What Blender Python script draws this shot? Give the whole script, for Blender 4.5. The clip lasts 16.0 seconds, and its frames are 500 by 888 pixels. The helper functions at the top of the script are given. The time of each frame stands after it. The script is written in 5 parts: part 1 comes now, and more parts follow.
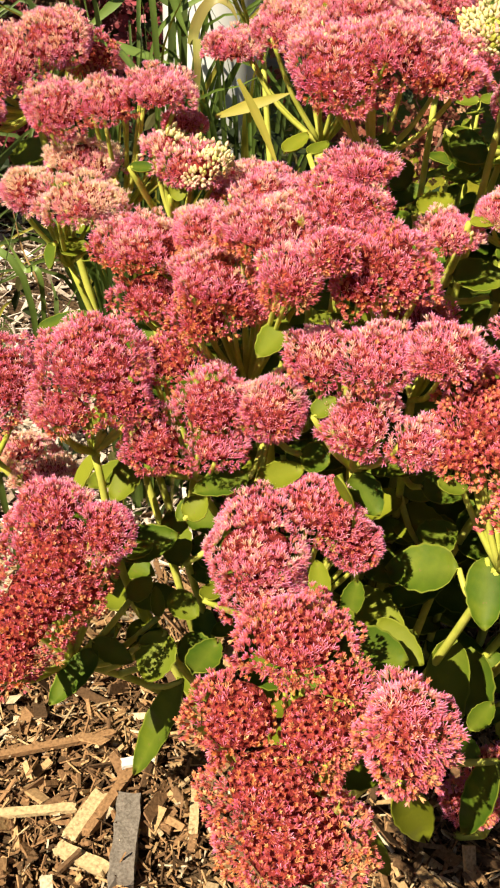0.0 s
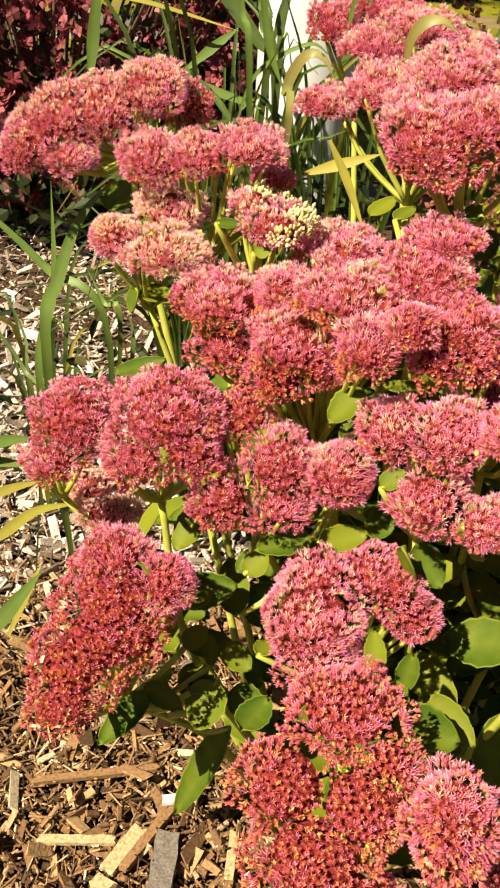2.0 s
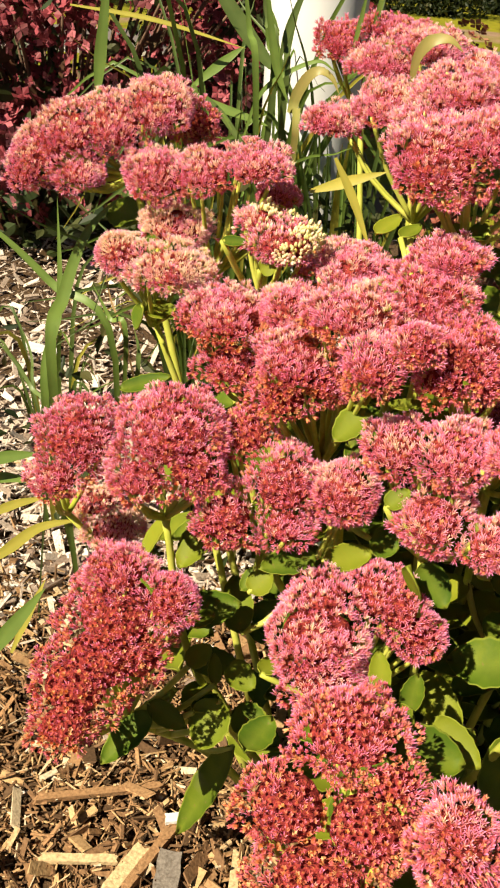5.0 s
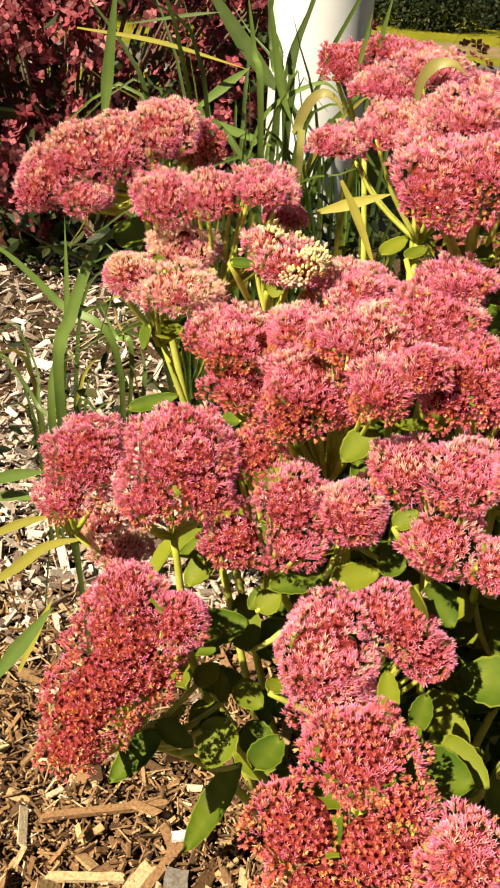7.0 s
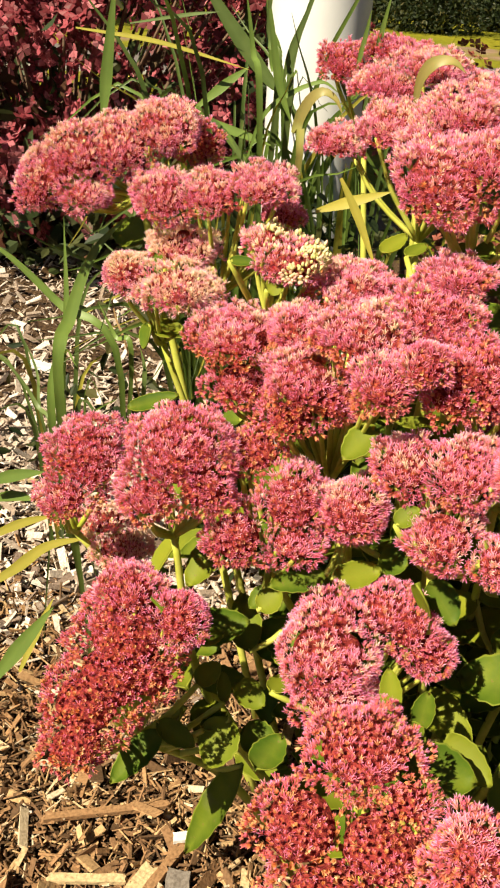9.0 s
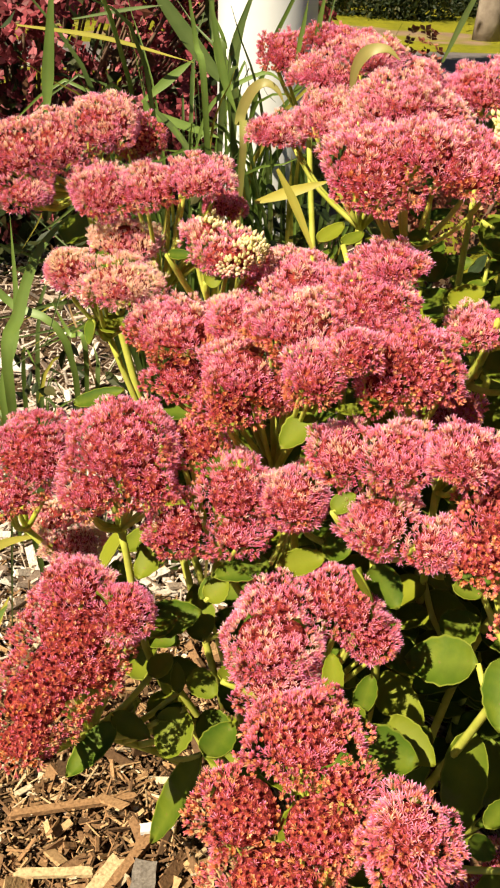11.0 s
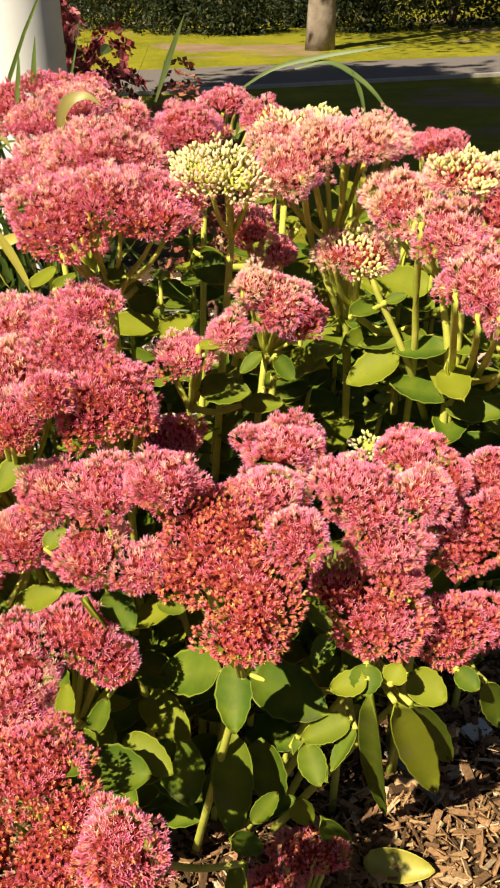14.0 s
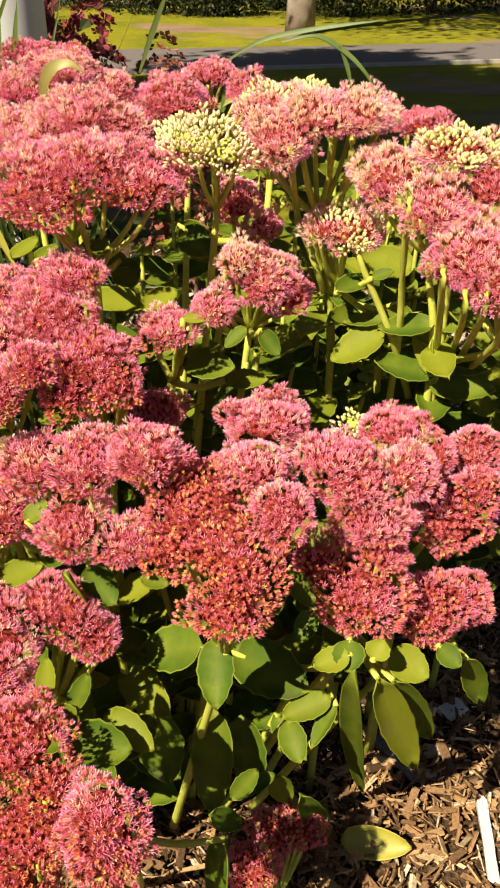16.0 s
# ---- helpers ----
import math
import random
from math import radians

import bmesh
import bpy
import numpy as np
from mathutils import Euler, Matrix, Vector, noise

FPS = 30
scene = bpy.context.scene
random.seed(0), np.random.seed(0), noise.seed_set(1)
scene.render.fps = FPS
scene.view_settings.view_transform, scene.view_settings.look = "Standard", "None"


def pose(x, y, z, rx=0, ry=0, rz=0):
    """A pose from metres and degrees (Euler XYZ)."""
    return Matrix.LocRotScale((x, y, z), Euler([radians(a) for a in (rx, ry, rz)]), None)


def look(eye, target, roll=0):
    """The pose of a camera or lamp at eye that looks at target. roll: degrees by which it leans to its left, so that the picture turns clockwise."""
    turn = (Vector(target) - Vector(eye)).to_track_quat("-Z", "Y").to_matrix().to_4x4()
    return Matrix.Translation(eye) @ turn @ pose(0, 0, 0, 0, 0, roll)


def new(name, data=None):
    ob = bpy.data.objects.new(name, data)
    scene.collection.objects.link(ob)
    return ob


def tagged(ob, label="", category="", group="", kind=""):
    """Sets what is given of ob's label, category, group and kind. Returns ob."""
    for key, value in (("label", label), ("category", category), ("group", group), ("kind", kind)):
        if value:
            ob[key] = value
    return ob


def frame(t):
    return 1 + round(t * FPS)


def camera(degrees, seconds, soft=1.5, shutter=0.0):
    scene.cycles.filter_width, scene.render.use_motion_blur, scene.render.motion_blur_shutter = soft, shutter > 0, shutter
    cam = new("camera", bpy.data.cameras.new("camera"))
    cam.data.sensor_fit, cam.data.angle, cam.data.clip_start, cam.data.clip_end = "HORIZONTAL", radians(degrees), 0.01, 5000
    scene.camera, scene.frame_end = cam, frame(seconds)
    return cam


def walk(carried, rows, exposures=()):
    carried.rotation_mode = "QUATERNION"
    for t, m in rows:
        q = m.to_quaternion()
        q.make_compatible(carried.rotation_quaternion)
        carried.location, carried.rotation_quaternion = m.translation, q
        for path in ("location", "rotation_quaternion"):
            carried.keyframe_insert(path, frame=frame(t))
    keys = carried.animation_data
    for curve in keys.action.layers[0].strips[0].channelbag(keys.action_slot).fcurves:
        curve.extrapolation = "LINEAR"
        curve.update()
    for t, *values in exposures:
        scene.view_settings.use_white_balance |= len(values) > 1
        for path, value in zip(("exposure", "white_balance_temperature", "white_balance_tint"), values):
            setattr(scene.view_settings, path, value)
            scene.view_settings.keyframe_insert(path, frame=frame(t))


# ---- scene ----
cam = camera(31.0, 16.0, 2.1)
PATH = [
    (0, (0.0150, -0.0167, 0.7895), (0.0860, 0.8340, 0.2687), 1.58),
    (0.5, (-0.0179, -0.0106, 0.7926), (0.0942, 0.8369, 0.2736), 4.12),
    (1, (-0.0147, 0.0005, 0.8048), (0.0783, 0.8517, 0.2884), 5.48),
    (1.5, (0.0046, 0.0074, 0.8117), (0.0168, 0.8635, 0.2952), 4.40),
    (2, (0.0080, -0.0024, 0.8213), (0.0129, 0.8574, 0.3106), 3.53),
    (2.5, (0.0107, -0.0031, 0.8230), (0.0158, 0.8569, 0.3127), 3.22),
    (3, (0.0055, -0.0032, 0.8239), (0.0129, 0.8575, 0.3149), 3.55),
    (3.5, (0.0069, -0.0036, 0.8228), (0.0152, 0.8579, 0.3152), 3.77),
    (4, (0.0073, -0.0033, 0.8246), (0.0137, 0.8588, 0.3179), 3.66),
    (4.5, (0.0075, -0.0034, 0.8270), (0.0114, 0.8598, 0.3222), 3.51),
    (5, (0.0086, 0.0020, 0.8241), (0.0063, 0.8682, 0.3245), 3.52),
    (5.2, (0.0076, 0.0031, 0.8257), (0.0003, 0.8705, 0.3281), 3.52),
    (7.5, (0.0010, -0.0005, 0.8321), (-0.0001, 0.8732, 0.3455), 3.42),
    (8, (0.0000, 0.0000, 0.8310), (-0.0000, 0.8744, 0.3458), 3.46),
    (10.5, (0.0175, -0.0003, 0.8260), (0.0184, 0.8720, 0.3369), 2.32),
    (11, (0.0376, -0.0045, 0.8312), (0.0480, 0.8658, 0.3387), 1.76),
    (11.5, (0.0733, -0.0144, 0.8397), (0.0964, 0.8563, 0.3483), -0.18),
    (12, (0.1142, -0.0212, 0.8518), (0.1744, 0.8484, 0.3618), -0.87),
    (12.5, (0.1379, -0.0242, 0.8507), (0.2141, 0.8475, 0.3666), -1.68),
    (13, (0.1703, -0.0348, 0.8541), (0.2740, 0.8385, 0.3780), -1.80),
    (13.5, (0.1747, -0.0388, 0.8590), (0.2907, 0.8319, 0.3812), -1.83),
    (14, (0.1725, -0.0379, 0.8585), (0.2979, 0.8315, 0.3806), -1.41),
    (14.5, (0.1723, -0.0371, 0.8579), (0.3020, 0.8309, 0.3785), -1.32),
    (15, (0.1678, -0.0372, 0.8585), (0.3038, 0.8291, 0.3779), -1.02),
    (15.5, (0.1604, -0.0337, 0.8546), (0.3109, 0.8274, 0.3690), -0.00),
    (16, (0.1653, -0.0351, 0.8482), (0.3170, 0.8222, 0.3561), 0.08),
]
walk(cam, [(t, look(eye, target, roll)) for t, eye, target, roll in PATH], [(0.0, 1.02), (16.0, 1.02)])

# ---- light ----
SUN_DIR = Vector((-0.74, -0.68, 1.12)).normalized()
world = bpy.data.worlds.new("sky")
scene.world = world
world.use_nodes = True
wn = world.node_tree.nodes
sky = wn.new("ShaderNodeTexSky")
sky.sky_type = "NISHITA"
sky.sun_disc = False
sky.sun_elevation = math.asin(SUN_DIR.z)
sky.sun_rotation = math.atan2(SUN_DIR.x, SUN_DIR.y)
world.node_tree.links.new(sky.outputs[0], wn["Background"].inputs[0])
wn["Background"].inputs[1].default_value = 0.020
sun = new("sun", bpy.data.lights.new("sun", "SUN"))
sun.data.energy = 5.0
sun.data.angle = radians(0.53)
sun.data.color = (1.0, 0.89, 0.65)
sun.matrix_world = look(SUN_DIR * 20, (0, 0, 0))


# ---- materials ----
class Mat:
    """A node material under construction."""

    def __init__(self, name, rough=0.6, spec=0.4):
        self.m = bpy.data.materials.new(name)
        self.m.use_nodes = True
        self.t = self.m.node_tree
        self.b = self.t.nodes["Principled BSDF"]
        self.b.inputs["Roughness"].default_value = rough
        self.b.inputs["Specular IOR Level"].default_value = spec

    def node(self, kind, **values):
        n = self.t.nodes.new(kind)
        for key, value in values.items():
            n.inputs[key].default_value = value
        return n

    def link(self, a, b):
        self.t.links.new(a, b)

    def coord(self, which="Object"):
        return self.node("ShaderNodeTexCoord").outputs[which]

    def noise(self, scale, detail=4.0, vec=None, rough=0.55):
        n = self.node("ShaderNodeTexNoise", Scale=scale, Detail=detail, Roughness=rough)
        self.link(vec or self.coord(), n.inputs["Vector"])
        return n.outputs["Fac"]

    def ramp(self, fac, stops):
        n = self.node("ShaderNodeValToRGB")
        el = n.color_ramp.elements
        while len(el) < len(stops):
            el.new(0.5)
        for e, (p, c) in zip(el, stops):
            e.position, e.color = p, (*c, 1)
        self.link(fac, n.inputs[0])
        return n.outputs[0]

    def mix(self, fac, a, b, mode="MIX"):
        n = self.node("ShaderNodeMix")
        n.data_type, n.blend_type = "RGBA", mode
        for value, slot in ((fac, 0), (a, 6), (b, 7)):
            if hasattr(value, "is_linked"):
                self.link(value, n.inputs[slot])
            elif slot == 0:
                n.inputs[0].default_value = value
            else:
                n.inputs[slot].default_value = (*value, 1)
        return n.outputs[2]

    def attr(self, name):
        n = self.node("ShaderNodeAttribute")
        n.attribute_name = name
        return n.outputs["Fac"]

    def math(self, op, a, b):
        n = self.node("ShaderNodeMath")
        n.operation = op
        for value, slot in ((a, 0), (b, 1)):
            if hasattr(value, "is_linked"):
                self.link(value, n.inputs[slot])
            else:
                n.inputs[slot].default_value = value
        return n.outputs[0]

    def island(self):
        return self.node("ShaderNodeNewGeometry").outputs["Random Per Island"]

    def each(self):
        return self.node("ShaderNodeObjectInfo").outputs["Random"]

    def bump(self, fac, strength, distance):
        n = self.node("ShaderNodeBump", Strength=strength, Distance=distance)
        self.link(fac, n.inputs["Height"])
        self.link(n.outputs[0], self.b.inputs["Normal"])

    def colour(self, c, translucent=0.0):
        if hasattr(c, "is_linked"):
            self.link(c, self.b.inputs["Base Color"])
        else:
            self.b.inputs["Base Color"].default_value = (*c, 1)
        if translucent:
            tr = self.node("ShaderNodeBsdfTranslucent")
            if hasattr(c, "is_linked"):
                self.link(c, tr.inputs[0])
            else:
                tr.inputs[0].default_value = (*c, 1)
            mx = self.node("ShaderNodeMixShader", Fac=translucent)
            self.link(self.b.outputs[0], mx.inputs[1])
            self.link(tr.outputs[0], mx.inputs[2])
            self.link(mx.outputs[0], self.t.nodes["Material Output"].inputs[0])
        return self.m


def petal_material():
    k = Mat("sedum_petal", 0.6, 0.15)
    one = k.island()
    other = k.attr("pick")
    # the age attribute also carries the shade painted into the creases
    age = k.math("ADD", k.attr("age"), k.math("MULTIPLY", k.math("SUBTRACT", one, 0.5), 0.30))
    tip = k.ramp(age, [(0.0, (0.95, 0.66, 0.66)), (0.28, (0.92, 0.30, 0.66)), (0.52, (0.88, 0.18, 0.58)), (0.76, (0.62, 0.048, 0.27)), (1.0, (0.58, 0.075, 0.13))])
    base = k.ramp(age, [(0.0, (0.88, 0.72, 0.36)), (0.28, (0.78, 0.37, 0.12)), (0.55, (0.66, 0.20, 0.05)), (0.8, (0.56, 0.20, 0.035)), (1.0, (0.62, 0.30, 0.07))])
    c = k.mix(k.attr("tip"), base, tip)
    pale = k.node("ShaderNodeMapRange")
    for key, value in (("From Min", 0.42), ("From Max", 0.75), ("To Min", 0.78), ("To Max", 0.22)):
        pale.inputs[key].default_value = value
    k.link(age, pale.inputs[0])
    c = k.mix(k.math("MULTIPLY", k.math("POWER", k.attr("tip"), 3.4), pale.outputs[0]), c, k.ramp(age, [(0.08, (0.98, 0.84, 0.70)), (0.32, (0.98, 0.70, 1.0))]))
    # spent florets turn rosy, orange and tan one by one
    spent = k.node("ShaderNodeMapRange")
    for key, value in (("From Min", 0.55), ("From Max", 0.85), ("To Min", 0.0), ("To Max", 0.80)):
        spent.inputs[key].default_value = value
    k.link(age, spent.inputs[0])
    faded = k.ramp(other, [(0.0, (0.62, 0.06, 0.13)), (0.30, (0.74, 0.15, 0.24)), (0.55, (0.72, 0.22, 0.11)), (0.8, (0.80, 0.38, 0.11)), (1.0, (0.86, 0.58, 0.28))])
    c = k.mix(k.math("MULTIPLY", spent.outputs[0], k.math("POWER", other, 0.6)), c, faded)
    return k.colour(c, 0.20)


def bud_material():
    k = Mat("sedum_bud", 0.5, 0.35)
    c = k.ramp(k.math("ADD", k.attr("age"), k.math("MULTIPLY", k.island(), 0.5)), [(0.0, (0.74, 0.68, 0.20)), (0.35, (0.88, 0.78, 0.38)), (0.7, (0.90, 0.70, 0.46)), (1.0, (0.86, 0.50, 0.44))])
    c = k.mix(k.attr("tip"), (0.44, 0.50, 0.12), c)
    return k.colour(c, 0.2)


def core_material():
    k = Mat("sedum_core", 0.9, 0.1)
    c = k.ramp(k.noise(420, 3), [(0.35, (0.13, 0.016, 0.020)), (0.55, (0.30, 0.040, 0.036)), (0.75, (0.42, 0.14, 0.05))])
    k.bump(k.noise(420, 3), 0.9, 0.004)
    return k.colour(c)


def leaf_material():
    k = Mat("sedum_leaf", 0.52, 0.10)
    blotch = k.noise(38, 4)
    c = k.ramp(blotch, [(0.25, (0.024, 0.066, 0.007)), (0.55, (0.060, 0.115, 0.009)), (0.8, (0.130, 0.170, 0.011))])
    c = k.mix(k.math("MULTIPLY", k.math("POWER", k.each(), 2.0), 0.65), c, (0.30, 0.30, 0.02))
    c = k.mix(k.math("MULTIPLY", k.attr("edge"), 0.6), c, (0.36, 0.37, 0.05))
    spots = k.ramp(k.noise(170, 2), [(0.70, (0, 0, 0)), (0.76, (1, 1, 1))])
    c = k.mix(k.math("MULTIPLY", spots, 0.45), c, (0.20, 0.13, 0.05))
    worn = k.ramp(k.noise(23, 3), [(0.60, (0, 0, 0)), (0.72, (1, 1, 1))])
    c = k.mix(k.math("MULTIPLY", worn, 0.22), c, (0.24, 0.20, 0.11))
    k.bump(k.noise(260, 4), 0.12, 0.002)
    return k.colour(c, 0.22)


def stem_material():
    k = Mat("sedum_stem", 0.5, 0.2)
    c = k.ramp(k.noise(60, 3), [(0.3, (0.44, 0.48, 0.06)), (0.7, (0.64, 0.62, 0.13))])
    return k.colour(c, 0.22)


def grass_material(name, dark, light):
    k = Mat(name, 0.45, 0.4)
    c = k.ramp(k.noise(30, 3), [(0.3, dark), (0.7, light)])
    c = k.mix(k.attr("edge"), c, tuple(min(1, q * 1.5 + 0.03) for q in light))
    return k.colour(c, 0.3)


def wood_material(name, stops, rough=0.85):
    k = Mat(name, rough, 0.25)
    c = k.ramp(k.island(), stops)
    grain = k.noise(300, 4)
    c = k.mix(0.75, c, k.ramp(grain, [(0.25, (0.30, 0.26, 0.22)), (0.6, (1, 1, 1))]), "MULTIPLY")
    k.bump(grain, 0.5, 0.002)
    return k.colour(c)


def ground_material():
    """Dark mulch fines in the bed, grass and bare earth further out."""
    k = Mat("ground", 0.95, 0.15)
    v = k.coord()
    fines = k.ramp(k.noise(140, 6, v), [(0.3, (0.025, 0.016, 0.010)), (0.55, (0.11, 0.065, 0.035)), (0.75, (0.26, 0.17, 0.10))])
    fines = k.mix(0.8, fines, k.ramp(k.noise(2.3, 5, v), [(0.3, (0.55, 0.52, 0.50)), (0.65, (1, 1, 1))]), "MULTIPLY")
    turf = k.ramp(k.noise(1.3, 6, v, 0.7), [(0.35, (0.17, 0.17, 0.010)), (0.6, (0.28, 0.25, 0.014)), (0.8, (0.34, 0.28, 0.03))])
    turf = k.mix(0.5, turf, k.ramp(k.noise(16, 5, v, 0.7), [(0.3, (0.35, 0.4, 0.25)), (0.7, (1, 1, 1))]), "MULTIPLY")
    earth = k.ramp(k.noise(3, 5, v), [(0.3, (0.20, 0.13, 0.085)), (0.7, (0.30, 0.20, 0.13))])
    bare = k.ramp(k.noise(0.45, 3, v), [(0.56, (0, 0, 0)), (0.62, (1, 1, 1))])
    turf = k.mix(bare, turf, earth)
    sep = k.node("ShaderNodeSeparateXYZ")
    k.link(v, sep.inputs[0])
    east = k.node("ShaderNodeMapRange")
    east.inputs["From Min"].default_value, east.inputs["From Max"].default_value = 0.1, 0.9
    east.inputs["To Max"].default_value = 0.9
    k.link(sep.outputs[0], east.inputs[0])
    edge = k.node("ShaderNodeMapRange")
    edge.inputs["From Min"].default_value, edge.inputs["From Max"].default_value = 3.3, 3.45
    out = k.math("ADD", sep.outputs[1], east.outputs[0])
    k.link(k.math("ADD", out, k.math("MULTIPLY", k.noise(5, 3, v), 0.5)), edge.inputs[0])
    k.bump(k.noise(140, 6, v), 0.8, 0.01)
    return k.colour(k.mix(edge.outputs[0], fines, turf))


def plain_material(name, stops, scale, rough=0.7, spec=0.4, bump=0.0, translucent=0.0, detail=5):
    k = Mat(name, rough, spec)
    n = k.noise(scale, detail)
    if bump:
        k.bump(n, bump, 0.01)
    return k.colour(k.ramp(n, stops), translucent)


def leafy_material(name, stops, translucent=0.25):
    k = Mat(name, 0.55, 0.3)
    return k.colour(k.ramp(k.island(), stops), translucent)


PETAL, BUD, CORE, LEAF, STEM = petal_material(), bud_material(), core_material(), leaf_material(), stem_material()
GRASS = {
    "green": grass_material("grass_green", (0.09, 0.15, 0.025), (0.17, 0.25, 0.045)),
    "olive": grass_material("grass_olive", (0.06, 0.10, 0.022), (0.13, 0.18, 0.045)),
    "yellow": grass_material("grass_yellow", (0.28, 0.26, 0.03), (0.42, 0.37, 0.06)),
    "tan": grass_material("grass_tan", (0.20, 0.24, 0.05), (0.34, 0.27, 0.08)),
    "brown": grass_material("grass_brown", (0.22, 0.13, 0.05), (0.32, 0.20, 0.09)),
}
CHIP = wood_material("mulch_chip", [(0.0, (0.09, 0.05, 0.025)), (0.35, (0.24, 0.13, 0.065)), (0.65, (0.36, 0.20, 0.095)), (0.88, (0.52, 0.34, 0.17)), (1.0, (0.62, 0.52, 0.38))])
OLDCHIP = wood_material("weathered_chip", [(0.0, (0.20, 0.14, 0.11)), (0.3, (0.44, 0.34, 0.27)), (0.65, (0.60, 0.49, 0.41)), (1.0, (0.80, 0.72, 0.64))])
GREYWOOD = wood_material("weathered_wood", [(0.0, (0.17, 0.14, 0.12)), (1.0, (0.27, 0.23, 0.20))])
PALEWOOD = wood_material("fresh_split_wood", [(0.0, (0.55, 0.38, 0.20)), (1.0, (0.66, 0.50, 0.29))])
GROUND = ground_material()
POST = plain_material("white_post_paint", [(0.3, (0.66, 0.66, 0.67)), (0.7, (0.71, 0.71, 0.72))], 30, 0.35, 0.5, 0.02)
ASPHALT = plain_material("asphalt", [(0.3, (0.125, 0.105, 0.105)), (0.7, (0.165, 0.14, 0.135))], 60, 0.9, 0.3, 0.3)
KERB = plain_material("concrete_kerb", [(0.3, (0.34, 0.31, 0.29)), (0.7, (0.42, 0.39, 0.37))], 12, 0.9, 0.3, 0.2)
BARK = plain_material("bark", [(0.3, (0.17, 0.13, 0.105)), (0.7, (0.30, 0.245, 0.20))], 9, 0.9, 0.2, 0.9)
TREELEAF = leafy_material("tree_leaf", [(0.0, (0.05, 0.09, 0.02)), (0.5, (0.09, 0.13, 0.03)), (1.0, (0.16, 0.17, 0.04))])
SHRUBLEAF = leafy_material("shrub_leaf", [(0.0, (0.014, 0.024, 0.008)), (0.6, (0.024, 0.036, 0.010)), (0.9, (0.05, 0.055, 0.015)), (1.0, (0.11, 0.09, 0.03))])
HYDPETAL = leafy_material("hydrangea_petal", [(0.0, (0.12, 0.020, 0.024)), (0.45, (0.27, 0.045, 0.058)), (0.8, (0.46, 0.10, 0.13)), (0.94, (0.58, 0.22, 0.24)), (1.0, (0.48, 0.32, 0.13))])
HYDBROWN = leafy_material("hydrangea_dry_petal", [(0.0, (0.14, 0.04, 0.03)), (0.5, (0.30, 0.09, 0.06)), (0.85, (0.42, 0.17, 0.11)), (1.0, (0.52, 0.32, 0.18))])
HYDLEAF = leafy_material("hydrangea_leaf", [(0.0, (0.03, 0.05, 0.018)), (0.6, (0.06, 0.08, 0.025)), (1.0, (0.14, 0.05, 0.03))])
TWIG = plain_material("brown_twig", [(0.3, (0.10, 0.06, 0.04)), (0.7, (0.17, 0.10, 0.06))], 40, 0.8)
STONE = plain_material("pale_stone", [(0.3, (0.52, 0.51, 0.50)), (0.7, (0.72, 0.71, 0.69))], 25, 0.8, 0.3, 0.3)

# ---- builders ----
def mesh_from(name, verts, faces, material, smooth=False, attrs=None):
    me = bpy.data.meshes.new(name)
    verts, faces = np.asarray(verts, float), np.asarray(faces, int)
    n = faces.shape[1]
    me.vertices.add(len(verts))
    me.vertices.foreach_set("co", verts.ravel())
    me.loops.add(faces.size)
    me.loops.foreach_set("vertex_index", faces.ravel())
    me.polygons.add(len(faces))
    me.polygons.foreach_set("loop_start", np.arange(0, faces.size, n))
    me.polygons.foreach_set("loop_total", np.full(len(faces), n))
    me.polygons.foreach_set("use_smooth", np.full(len(faces), smooth))
    for key, values in (attrs or {}).items():
        a = me.attributes.new(key, "FLOAT", "POINT")
        a.data.foreach_set("value", np.asarray(values, float))
    me.materials.append(material)
    me.update(calc_edges=True)
    me.validate()
    return me


def part(name, me, parent, label=""):
    ob = new(name, me)
    ob.parent = parent
    return tagged(ob, label)


def thing(name, place, label, category, group="", kind=""):
    ob = new(name)
    ob.empty_display_size = 0.02
    ob.location = place
    return tagged(ob, label, category, group, kind)


def frame_of(axis):
    """Two directions square to an axis, or to each of many axes."""
    axis = np.asarray(axis, float)
    axis = axis / np.linalg.norm(axis, axis=-1, keepdims=True)
    side = np.where(np.abs(axis[..., 2:]) > 0.9, (1.0, 0, 0), (0, 0, 1.0))
    u = np.cross(side, axis)
    u /= np.linalg.norm(u, axis=-1, keepdims=True)
    return u, np.cross(axis, u), axis


def stamp(template, places, axes, spins, sizes):
    """Copies of a small template, (verts, faces), at many places, with its z along the axes."""
    tv, tf = template
    u, v, w = frame_of(axes)
    c, s = np.cos(spins)[:, None], np.sin(spins)[:, None]
    u, v = u * c + v * s, v * c - u * s
    local = tv[None] * sizes[:, None, None]
    out = places[:, None] + local[..., :1] * u[:, None] + local[..., 1:2] * v[:, None] + local[..., 2:] * w[:, None]
    return out.reshape(-1, 3), (tf[None] + len(tv) * np.arange(len(places))[:, None, None]).reshape(-1, tf.shape[1])


def curve_points(points, n):
    """A smooth line through a few points."""
    p = np.asarray(points, float)
    p = np.vstack([2 * p[0] - p[1], p, 2 * p[-1] - p[-2]])
    out = []
    spans = len(p) - 3
    for k in np.linspace(0, spans - 1e-6, n):
        i, t = int(k), k - int(k)
        a, b, c, d = p[i : i + 4]
        out.append(0.5 * (2 * b + (c - a) * t + (2 * a - 5 * b + 4 * c - d) * t * t + (3 * b - a - 3 * c + d) * t**3))
    return np.array(out)


